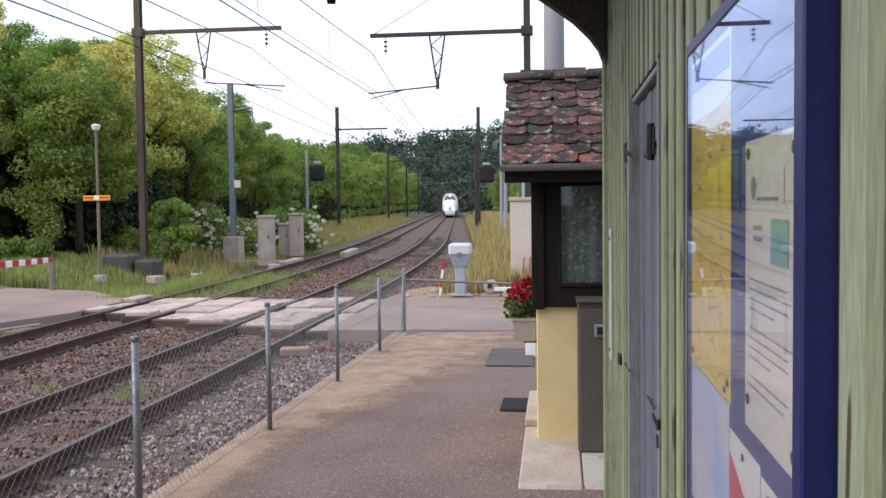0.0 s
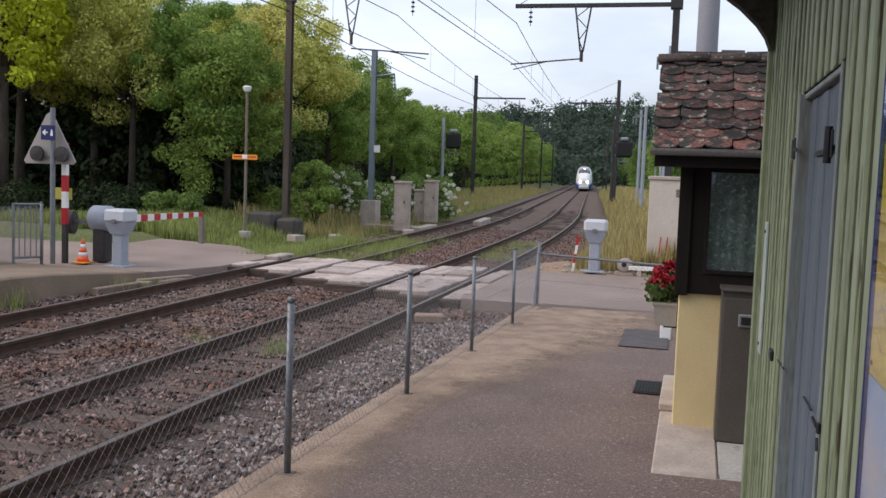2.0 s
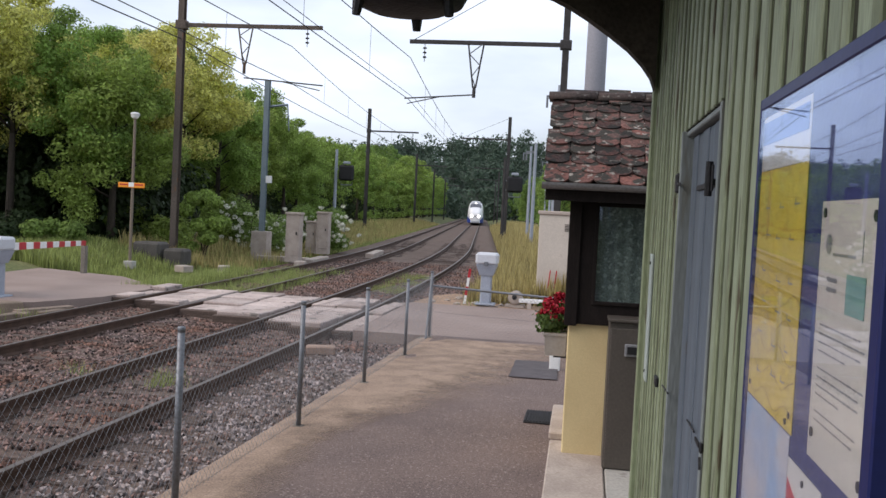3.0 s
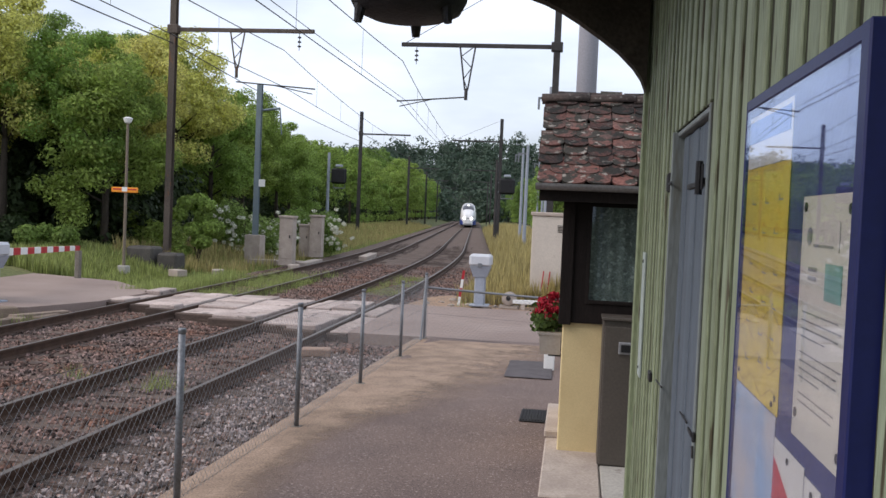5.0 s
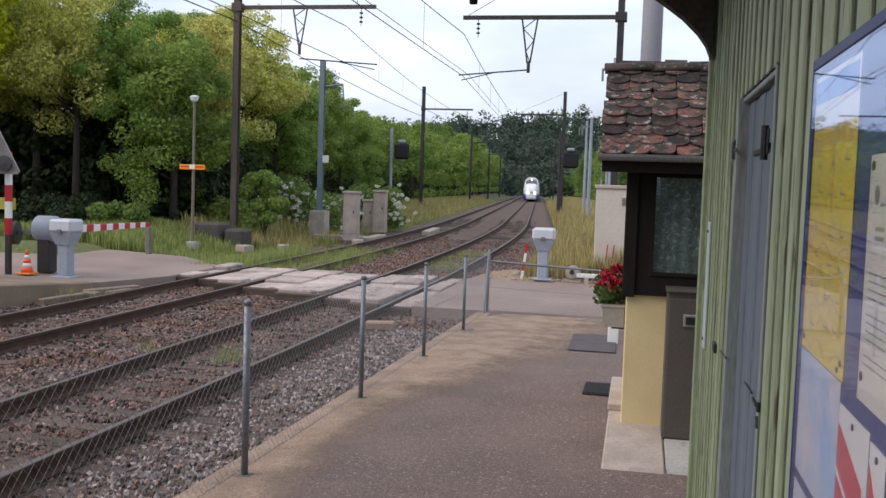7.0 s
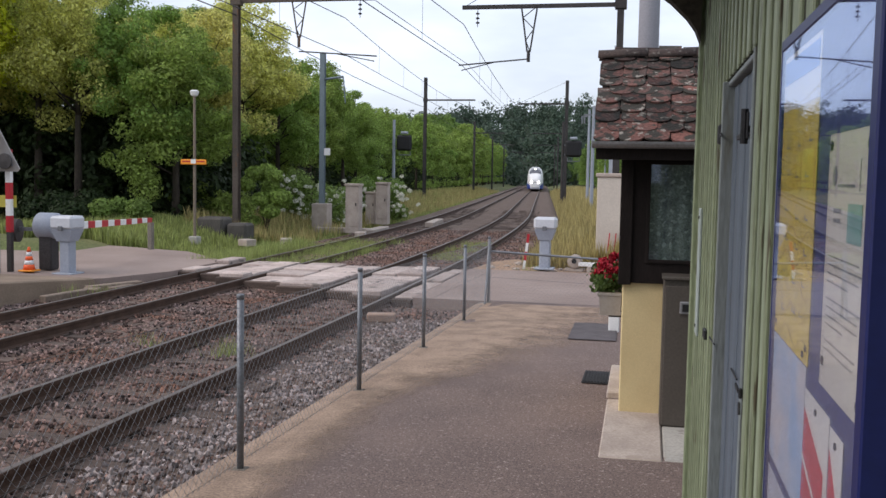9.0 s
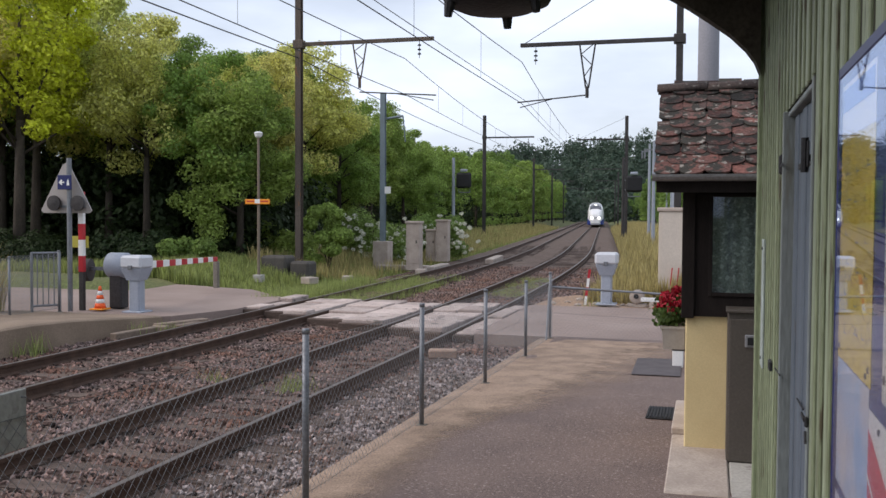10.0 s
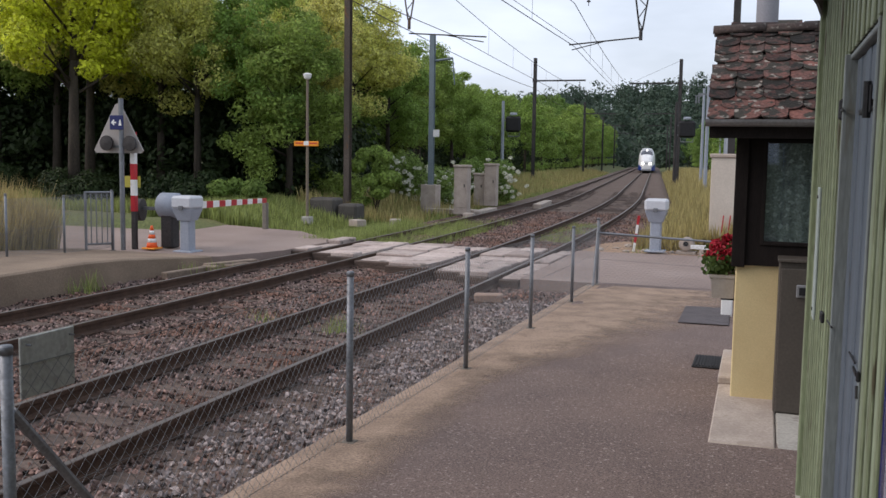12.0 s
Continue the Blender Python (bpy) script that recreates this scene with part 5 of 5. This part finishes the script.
def lamp_post():
    t = thing("lamp_post", "slim platform lamp post with an orange name board", "lamp post", pose(-13.9, 28.0, 0))
    part("pole", tubes(((0, 0, -.2), (0, 0, 4.75), .052, .042), seg=10), mat("tan_pole", (0.20, 0.16, 0.12), 0.7, scale=3, fine=30, var=0.15), t)
    part("lantern", lathe(bmesh.new(), [(.06, 0), (.11, .04), (.14, .14), (.15, .16), (.09, .2), (.02, .21)], 14, Matrix.Translation((0, 0, 4.68))), WHITE, t, "small white lantern")
    part("board", boxes(((-.45, -.09, 2.49), (.45, -.065, 2.655)), bevel=.012), ORANGE, t, "orange name board")
    part("board_mark", boxes(((-.09, -.096, 2.52), (.09, -.09, 2.66))), WHITE, t)
    for wx in (-.39, .11):
        part("writing_bar", boxes(((wx, -.095, 2.57), (wx + .28, -.09, 2.61))), RED, t)
    part("base", boxes(((-.15, -.15, -.1), (.15, .15, .16)), bevel=.02), CONCRETE, t)


lamp_post()


def roadside_clutter():
    t = thing("white_drum", "white round drum with a dark hole lying by the road", "drum", pose(-1.2, 22.75, .2, 0, 0, -4))
    part("shell", lathe(bmesh.new(), [(.05, -.16), (.14, -.16), (.17, -.13), (.17, .13), (.14, .16), (.05, .16)], 20, pose(0, 0, .03, 90)), PALE, t, "", True)
    part("hole", lathe(bmesh.new(), [(.01, 0), (.06, .0), (.06, .012), (.01, .012)], 14, Matrix.Translation((0, -.165, .05)) @ pose(0, 0, 0, 90)), BLACK, t)
    part("cradle", boxes(((-.24, -.12, -.22), (.24, .12, -.13)), bevel=.02), PALE, t)
    t = thing("hazard_stake", "leaning red and white stake beside the barrier drive", "stake", pose(-2.45, 22.7, 0, 0, 7, 0))
    for k in range(4):
        part("stripe", boxes(((-.03, -.02, k * .22), (.03, .02, (k + 1) * .22))), RED if k % 2 else WHITE, t)
    t = thing("boom_stub", "folded white boom lying beside the road", "barrier boom", pose(-.3, 22.6, .18))
    part("boom", boxes(((-.8, -.05, -.05), (.9, .05, .05)), bevel=.01), WHITE, t)
    for sx in (-.6, .5):
        part("stand", boxes(((sx, -.06, -.24), (sx + .1, .06, -.05))), PALE, t)
    part("yellow_cap", boxes(((-.15, -.08, -.05), (.1, .08, .12)), bevel=.03), MATS["yellow_enamel"], t)
    part("red_cap", boxes(((.25, -.08, -.05), (.45, .08, .2)), bevel=.03), RED, t)
    rnd = random.Random(12)
    for x, y, w in ((-3.25, 22.75, .22), (-2.95, 23.3, .16), (-2.6, 22.55, .2), (-2.2, 22.95, .18), (-1.75, 22.5, .26), (-1.55, 22.95, .14), (-2.75, 24.0, .2)):
        t = thing("rubble_piece", "broken pale concrete piece lying beside the road", "rubble", pose(x, y, .0, 0, 0, rnd.uniform(0, 180)), "rubble pieces")
        bm = bmesh.new()
        bmesh.ops.create_icosphere(bm, subdivisions=1, radius=1)
        for v in bm.verts:
            v.co = Vector((v.co.x * w * rnd.uniform(.5, .9), v.co.y * w * rnd.uniform(.3, .6), v.co.z * w * rnd.uniform(.2, .4)))
        part("piece", bm, PALE, t)
    for i, (x, y, a, w, l) in enumerate(((-10.15, 15.3, 84, .16, 1.2), (-10.1, 16.9, 70, .2, 1.3), (-10.05, 16.0, 20, .3, .32), (-9.75, 16.6, 85, .22, .7))):
        t = thing("loose_plank", "loose weathered timber lying beside the far rail", "plank", pose(x, y, -.10, 0, 0, a), "loose timbers")
        part("plank", boxes(((-l / 2, -w / 2, -.08), (l / 2, w / 2, .06)), bevel=.015), mat("pale_timber", (0.25, 0.19, 0.145), 0.9, scale=4, fine=30, var=0.2, rand=0.3), t)
    t = thing("brick_block", "worn reddish brick lying on the ballast", "brick", pose(-3.80, 14.6, -.10, 0, 0, 14))
    part("block", boxes(((-.24, -.13, -.08), (.24, .13, .06)), bevel=.02), mat("brick", (0.36, 0.25, 0.19), 0.9, scale=5, fine=40, var=0.2), t)


roadside_clutter()


# ---- the train ----
def train():
    wht = mat("train_white", (0.80, 0.80, 0.80), 0.3, scale=1, fine=20, var=0.04, bump=0, spec=0.5)
    blu = mat("train_blue", (0.02, 0.05, 0.30), 0.3, scale=1, fine=20, var=0.06, bump=0)
    gry = mat("train_grey", (0.33, 0.34, 0.36), 0.4, scale=1, fine=20, var=0.06, bump=0)
    dark = mat("train_glass", (0.03, 0.03, 0.045), 0.08, scale=1, fine=20, var=0.1, bump=0)
    y0 = 166.0
    hd = math.degrees(math.atan(.105))
    p = on_line(y0, 0)
    t = thing("train", "white and blue high speed train coming down the near track", "train", pose(p.x, p.y, 0, 0, 0, hd))

    def top(s):
        return 1.75 + 2.45 * min(1, s / 4.6) ** .62

    def half(s):
        return 0.75 + .70 * min(1, (s + .05) / 2.4) ** .5

    def ring(s, off=0.0, lo=0.0, hi=1.0, n=28):
        """Points of the cross-section at s metres behind the nose, from the left foot over the roof to the right foot."""
        out = []
        h, w = top(s), half(s)
        for k in range(n + 1):
            a = math.pi * (lo + (hi - lo) * k / n)
            c, sn = math.cos(a), math.sin(a)
            x = -math.copysign(abs(c) ** .55, c) * (w + off)
            z = .35 + (h - .35 + off) * abs(sn) ** .62
            out.append(Vector((x, s - off * (1 if s < 4 else 0), z)))
        return out

    def loft(ss, off, lo, hi, cap=False):
        bm = bmesh.new()
        rows = [[bm.verts.new(q) for q in ring(s, off, lo, hi)] for s in ss]
        for a, b in zip(rows, rows[1:]):
            for i in range(len(a) - 1):
                bm.faces.new((a[i], a[i + 1], b[i + 1], b[i]))
        if cap:
            bm.faces.new(rows[0])
        return bm
    body = part("power_car", loft([0, .1, .3, .6, 1, 1.5, 2.1, 2.8, 3.6, 4.4, 5.2, 9, 22], 0, 0, 1, True), wht, t, "white rounded nose and body", True)
    part("windscreen", loft([1.75, 2.1, 2.5, 2.9, 3.25], .02, .33, .67), dark, body, "dark windscreen", True)
    part("roof_visor", loft([3.3, 3.7, 4.3], .015, .36, .64), gry, body, "", True)
    for lo, hi in ((0.0, .11), (.89, 1.0)):
        part("side_band", loft([2.2, 3, 4.4, 9, 22], .012, lo, hi), blu, body, "blue side band", True)
    part("skirt", loft([.0, .1, .3, .7, 1.5, 2.2], .014, .0, .06), blu, body)
    part("skirt", loft([.0, .1, .3, .7, 1.5, 2.2], .014, .94, 1.0), blu, body)
    part("nose_skirt", boxes(((-.8, -.06, .25), (.8, .5, .62)), bevel=.08), gry, body)
    for sx in (-.62, .62):
        part("headlight", lathe(bmesh.new(), [(.02, 0), (.2, .0), (.2, .05), (.02, .07)], 16, Matrix.Translation((sx, -.02, 1.5)) @ pose(0, 0, 0, 90)), glow_mat("lit_headlight", (1.0, 0.98, 0.92), 6.0), body, "lit headlight")
    part("top_light", lathe(bmesh.new(), [(.02, 0), (.13, .0), (.13, .05), (.02, .07)], 16, Matrix.Translation((0, 3.25, 3.78)) @ pose(0, 0, 0, 60)), glow_mat("lit_top_light", (1.0, 0.98, 0.92), 4.0), body)
    part("grille", boxes(((-.35, -.03, 1.42), (.35, .06, 1.58))), gry, body)
    for c in range(3):
        bm = loft([22.4 + c * 18.8, 40.8 + c * 18.8], 0, 0, 1, True)
        car = part("carriage", bm, gry, t, "grey and blue carriage", True)
        part("window_band", loft([23.2 + c * 18.8, 40.0 + c * 18.8], .014, .12, .2), dark, car)
        part("window_band", loft([23.2 + c * 18.8, 40.0 + c * 18.8], .014, .8, .88), dark, car)
    part("pantograph", tubes(((-.5, 18, 4.2), (0, 17, 4.9), .03), ((.5, 18, 4.2), (0, 17, 4.9), .03), ((0, 17, 4.9), (0, 18, 5.7), .03), ((-.8, 18, 5.72), (.8, 18, 5.72), .03)), DARKSTEEL, t)
    for s in (3.2, 6.2, 16, 19, 22.2):
        part("wheelset", tubes(((-.72, s, .46), (.72, s, .46), .46), seg=20), DARKSTEEL, t)
    part("underframe", boxes(((-1.2, 1.0, .22), (1.2, 78, .55))), DARKSTEEL, t)


train()


# ---- trees, bushes, grass ----
def leaf_cloud(centres, n, size, rnd):
    """Small folded leaves round clump centres (x, y, z, r): vertices and faces."""
    c = np.array(centres)
    pick = rnd.integers(0, len(c), n)
    d = rnd.normal(size=(n, 3))
    d /= np.linalg.norm(d, axis=1)[:, None]
    rad = c[pick, 3] * rnd.uniform(.25, 1.0, n) ** .45
    pos = c[pick, :3] + d * rad[:, None] * np.array([1, 1, .75])
    nrm = d + rnd.normal(size=(n, 3)) * .45 + np.array([0, 0, .35])
    nrm /= np.linalg.norm(nrm, axis=1)[:, None]
    a = np.cross(nrm, rnd.normal(size=(n, 3)))
    a /= np.linalg.norm(a, axis=1)[:, None] + 1e-6
    b = np.cross(nrm, a)
    s = size * rnd.uniform(.55, 1.35, n)[:, None]
    v = np.stack([pos - a * s, pos + b * s * .55 + nrm * s * .12, pos + a * s, pos - b * s * .55 + nrm * s * .12], 1).reshape(-1, 3)
    f = np.arange(4 * n).reshape(-1, 4)
    return v.tolist(), f.tolist()


def make_tree(seed, h, spread, low, n, size, material, label):
    rnd = np.random.default_rng(seed)
    r2 = random.Random(seed)
    t = thing("tree", label, "tree", group="trees of the wood edge")
    bm = bmesh.new()
    tube(bm, (0, 0, -.4), (.1, .05, h * .45), .16 + h * .008, .10 + h * .004, 9)
    tube(bm, (.1, .05, h * .45), (.0, .2, h * .85), .10 + h * .004, .03, 7)
    centres = []
    for k in range(13):
        a = k * 2.4 + r2.random()
        z0 = h * r2.uniform(max(.2, low), .62)
        ln = spread * r2.uniform(.6, 1.0)
        tip = Vector((math.cos(a) * ln, math.sin(a) * ln, min(h * .93, z0 + h * r2.uniform(.1, .3))))
        tube(bm, (.05, .05, z0), tip, .06, .015, 6)
        for q in range(4):
            f = .55 + .15 * q
            pt = Vector((.05, .05, z0)).lerp(tip, f)
            centres.append((pt.x + r2.gauss(0, .4), pt.y + r2.gauss(0, .4), pt.z + r2.gauss(.2, .4), spread * r2.uniform(.16, .32)))
    part("trunk", bm, TRUNK, t, "", True)
    for k in range(34):
        zf = low + (1 - low) * r2.random() ** .8
        rr = spread * math.sqrt(max(.02, 1 - ((zf - (low + .35 * (1 - low))) / (.68 * (1 - low) + .02)) ** 2)) if zf < 1 else .2
        a = r2.random() * 6.283
        q = r2.uniform(.45, 1.0)
        centres.append((math.cos(a) * rr * q, math.sin(a) * rr * q, zf * h, spread * r2.uniform(.17, .36)))
    v, f = leaf_cloud(centres, n, size, rnd)
    from_arrays("crown", v, f, material, t)
    return t


def wood():
    kinds = [make_tree(11, 12.5, 3.6, .38, 30000, .105, LEAF, "broad green deciduous tree at the wood edge"),
             make_tree(12, 12.5, 3.3, .42, 30000, .095, LEAF_OLIVE, "olive green tree with feathery leaves at the wood edge"),
             make_tree(13, 13.5, 3.8, .30, 30000, .105, LEAF_DARK, "dark green tall tree in the wood"),
             make_tree(14, 10.0, 3.0, .12, 28000, .095, LEAF, "green bushy tree at the wood edge")]
    kinds += [make_tree(16, 12.0, 3.5, .12, 8000, .19, LEAF, "green tree in the row along the line"),
              make_tree(17, 12.5, 3.6, .14, 8000, .19, LEAF_DARK, "dark green tree in the row along the line")]
    bright = make_tree(15, 12.5, 2.8, .34, 20000, .10, LEAF_LIGHT, "bright yellow-green tree at the wood edge")
    bright.matrix_basis = pose(-24.6, 29.5, 0)
    r = random.Random(21)
    used = set()

    def put(k, x, y, s):
        m = pose(x, y, .05, 0, 0, r.uniform(0, 360))
        if k not in used:
            used.add(k)
            kinds[k].matrix_basis = m
            ob = kinds[k]
        else:
            ob = copy_thing(kinds[k], m)
        ob.scale = (s * r.uniform(.9, 1.1), s * r.uniform(.9, 1.1), s)
    front = [(-62, 1, 1.0), (-58, 0, 1.0), (-54, 1, 1.05), (-50, 0, 1.0), (-46.5, 1, 1.0), (-43, 0, 1.02), (-39.5, 1, 1.05), (-36, 1, 1.0), (-32.8, 0, .98),
             (-29.8, 0, .96), (-26.8, 1, .92), (-24.0, 1, .85), (-21.4, 1, .78), (-19.0, 0, .72), (-17.2, 3, .74)]
    for x, k, size in front:
        put(k, x + r.uniform(-.5, .5), 33.2 + r.uniform(-1, 1) - (x + 18) * .04, size * r.uniform(.94, 1.04))
        put(0 if k == 1 else r.choice((1, 2)), x - 1.5 + r.uniform(-1, 1), 38.8 + r.uniform(-1.5, 1.5), size * r.uniform(.88, 1.0))
    y = 40.0
    while y < 300:
        x = on_line(y, 0).x - 3.68
        size = 1 if y < 62 else (.85 if y < 105 else (.92 if y < 165 else 1.2))
        put(r.choice((0, 3, 3, 1)) if y < 85 else 4, x - 10.0 + r.uniform(-.8, .8) - (1.5 if 70 < y < 100 else 0), y, r.uniform(.74, .86) * size)
        put(r.choice((0, 2)) if y < 85 else 5, x - 15.0 + r.uniform(-1, 1), y + 2, r.uniform(.80, .92) * size)
        if y > 110:
            put(r.choice((4, 5)), on_line(y, 0).x + 13 + r.uniform(-2, 2), y, r.uniform(.6, .8))
        y += 5.0 if y < 90 else 9.0
    for k, ob in enumerate(kinds):
        if k not in used:
            ob.matrix_basis = pose(-40, 46, 0)


wood()


def bush(x, y, r, h, material, label, blooms=False, seed=1):
    rnd = np.random.default_rng(seed)
    r2 = random.Random(seed)
    t = thing("bush", label, "bush", pose(x, y, 0), "bushes under the trees")
    cs = [(r2.uniform(-r, r) * .75, r2.uniform(-r, r) * .6, h * r2.uniform(.15, .85) * (1 - .25 * abs(k % 3 - 1)), r * .38) for k in range(16)]
    v, f = leaf_cloud(cs, 9000, .07, rnd)
    from_arrays("foliage", v, f, material, t)
    part("stem", tubes(((0, 0, -.2), (.1, 0, h * .6), .06, .02), ((0, 0, 0), (-r * .4, 0, h * .6), .04, .015), ((0, 0, 0), (r * .4, .1, h * .5), .04, .015)), TRUNK, t)
    if blooms:
        cs = [(c[0] * 1.2 + r2.gauss(0, r * .3), c[1] - r * .35 + r2.gauss(0, .2), c[2] * .9 + r2.gauss(.1, .25), .13) for c in cs * 7]
        v, f = leaf_cloud(cs, 6500, .04, rnd)
        tagged(from_arrays("blossom", v, f, mat("cream_blossom", (0.75, 0.74, 0.62), 0.8, bump=0, var=0.1), t), "cream elder blossom")


bush(-15.2, 42.5, 2.1, 2.4, LEAF_DARK, "dark elder bush with cream blossom", True, 31)
bush(-13.2, 46.5, 1.7, 2.6, LEAF_DARK, "dark elder bush with cream blossom", True, 32)
bush(-14.0, 34.2, 1.0, 2.9, LEAF, "pointed bright green bush by the mast", False, 33)
bush(-16.6, 35.5, 1.4, 2.0, LEAF, "low green bush under the trees", False, 34)
bush(-17.5, 30.0, 1.2, 1.2, LEAF_DARK, "low scrub beside the road", False, 35)
# scrub at the wood's foot takes the leaves darkened for shade
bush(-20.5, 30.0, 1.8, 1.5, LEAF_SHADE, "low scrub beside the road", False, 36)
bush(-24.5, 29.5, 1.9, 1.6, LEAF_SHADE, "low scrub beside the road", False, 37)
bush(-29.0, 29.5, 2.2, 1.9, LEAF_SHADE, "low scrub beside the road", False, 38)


def undergrowth():
    """Shrubs and young growth that close the wood below the crowns, darkened for shade."""
    rnd = np.random.default_rng(8)
    cs = []
    for k in range(1700):
        if k % 4:
            x = rnd.uniform(-66, -17)
            cs.append((x, 36 + rnd.uniform(-2.2, 5.0) - (x + 18) * .03, rnd.uniform(.2, 4.8 if x < -19 else 3.0), rnd.uniform(.6, 1.2)))
        else:
            y = rnd.uniform(38, 190)
            cs.append((on_line(y, 0).x - 15.2 + rnd.uniform(-1.2, 1), y, rnd.uniform(.3, 4.0), rnd.uniform(.7, 1.4)))
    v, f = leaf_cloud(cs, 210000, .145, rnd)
    tagged(from_arrays("undergrowth", v, f, LEAF_SHADE), "shrubs under the wood edge trees, coloured dark for the shade there", "undergrowth", kind="stuff")


undergrowth()


def blades(name, label, material, area, n, hmin, hmax, seed, width=0.012):
    rnd = random.Random(seed)
    v, f = [], []
    for k in range(n):
        x, y = area(rnd)
        z = ground_z(x, y) - .02
        if noise.noise((x * .5, y * .5, seed)) < -.35:
            continue
        h = rnd.uniform(hmin, hmax) * (1 + .5 * noise.noise((x * .35, y * .35, seed + 4)))
        a = rnd.random() * 6.283
        lx, ly = math.cos(a) * h * rnd.uniform(.05, .4), math.sin(a) * h * rnd.uniform(.05, .4)
        w = width * rnd.uniform(.7, 1.6)
        wx, wy = -math.sin(a) * w, math.cos(a) * w
        n0 = len(v)
        v.extend(((x - wx, y - wy, z), (x + wx, y + wy, z), (x + lx * .4 - wx * .8, y + ly * .4 - wy * .8, z + h * .6), (x + lx * .4 + wx * .8, y + ly * .4 + wy * .8, z + h * .6), (x + lx, y + ly, z + h)))
        f.extend(((n0, n0 + 1, n0 + 3, n0 + 2), (n0 + 2, n0 + 3, n0 + 4)))
    tagged(from_arrays(name, v, f, material), label, "grass", kind="stuff")


def left_strip(r):
    y = 24.8 + 130 * r.random() ** 1.7
    return on_line(y, -r.uniform(5.75, 13)).x, y


def dry_strip(r):
    y = 32 + 130 * r.random() ** 1.5
    return on_line(y, -r.uniform(6.2, 11)).x, y


def right_strip(r):
    y = 23.4 + 130 * r.random() ** 1.8
    return on_line(y, r.uniform(2.6, 8.0)).x, y


def road_verge(r):
    x = -13.2 - 26 * r.random()
    return x, r.uniform(25.6, 31) - (x + 13) * .07


blades("verge_grass", "green grass beside the far track", BLADE, left_strip, 70000, .2, .55, 1, .02)
blades("dry_grass", "tall dry straw coloured grass beside the near track", STRAW, right_strip, 42000, .5, 1.15, 2, .018)
blades("dry_verge_grass", "dry grass mixed into the far verge", STRAW, dry_strip, 17000, .45, .95, 5, .015)
blades("roadside_grass", "green grass beside the far road", BLADE, road_verge, 26000, .2, .5, 3, .014)


def reed_bed(r):
    y = r.uniform(12.2, 16.4)
    return -13.75 - .1 * (y - 13) - 3.5 * r.random() ** 1.4, y


blades("reeds", "tall pale reeds behind the far fence", STRAW, reed_bed, 9000, 1.0, 1.55, 6, .010)


def track_weeds():
    rnd = random.Random(9)
    spots = [(on_line(rnd.uniform(22.5, 33), -3.68 + rnd.uniform(-1.0, 1.0)), .25) for _ in range(150)] + [(on_line(rnd.uniform(26, 33), rnd.uniform(-.5, .6)), .2) for _ in range(45)]
    spots += [(on_line(rnd.uniform(22.3, 30), -5.4 + rnd.uniform(-.6, .4)), .35) for _ in range(90)]
    spots += [(Vector((-5.0, 11.0, 0)), .3), (Vector((-4.85, 11.2, 0)), .26), (Vector((-6.3, 11.5, 0)), .22), (Vector((-10.5, 13.0, .0)), .4), (Vector((-10.45, 12.6, .0)), .35), (Vector((-10.2, 15.5, 0)), .3), (Vector((-2.2, 22.5, .1)), .4), (Vector((-2.4, 22.6, .1)), .3), (Vector((-9.8, 15.9, 0)), .3)]
    v, f = [], []
    for p, h in spots:
        for k in range(46):
            a, hh = rnd.random() * 6.283, h * rnd.uniform(.5, 1.2)
            x, y = p.x + rnd.gauss(0, .11), p.y + rnd.gauss(0, .11)
            lx, ly = math.cos(a) * hh * .4, math.sin(a) * hh * .4
            n0 = len(v)
            v.extend(((x - ly * .06, y + lx * .06, -.2), (x + ly * .06, y - lx * .06, -.2), (x + lx, y + ly, -.2 + hh)))
            f.append((n0, n0 + 1, n0 + 2))
    tagged(from_arrays("track_weeds", v, f, BLADE), "green weeds growing through the ballast", "weeds", kind="stuff")


track_weeds()


def hill():
    """The wooded ridge that closes the view."""
    rnd = np.random.default_rng(5)
    top = lambda x, y: 5 + 30 * max(0, min(1, (y - 300) / 110)) * (.75 + .25 * math.sin(x * .011 + 1.2)) - max(0, x + 20) * .05
    xs = [-420 + i * 12 for i in range(62)]
    ys = [262] + [290 + j * 14 for j in range(20)]
    v = [(x, y, -1.5 if y < 280 else max(-1, top(x, y) - 7.5)) for y in ys for x in xs]
    w = len(xs)
    f = [(j * w + i, j * w + i + 1, (j + 1) * w + i + 1, (j + 1) * w + i) for j in range(len(ys) - 1) for i in range(w - 1)]
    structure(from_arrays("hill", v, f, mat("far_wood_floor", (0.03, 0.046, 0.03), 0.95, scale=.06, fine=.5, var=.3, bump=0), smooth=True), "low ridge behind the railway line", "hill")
    cs = []
    for k in range(1700):
        x, y = rnd.uniform(-400, 260), 292 + 200 * rnd.random() ** 1.4
        g = max(-1, top(x, y) - 6)
        s = rnd.uniform(.8, 1.3)
        for q in range(4):
            cs.append((x + rnd.normal(0, 2), y + rnd.normal(0, 2), g + 1 + q * 2.0 * s, 2.9 * s))
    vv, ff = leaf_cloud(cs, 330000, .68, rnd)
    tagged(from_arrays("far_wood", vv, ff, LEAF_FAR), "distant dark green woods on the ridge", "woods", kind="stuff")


hill()
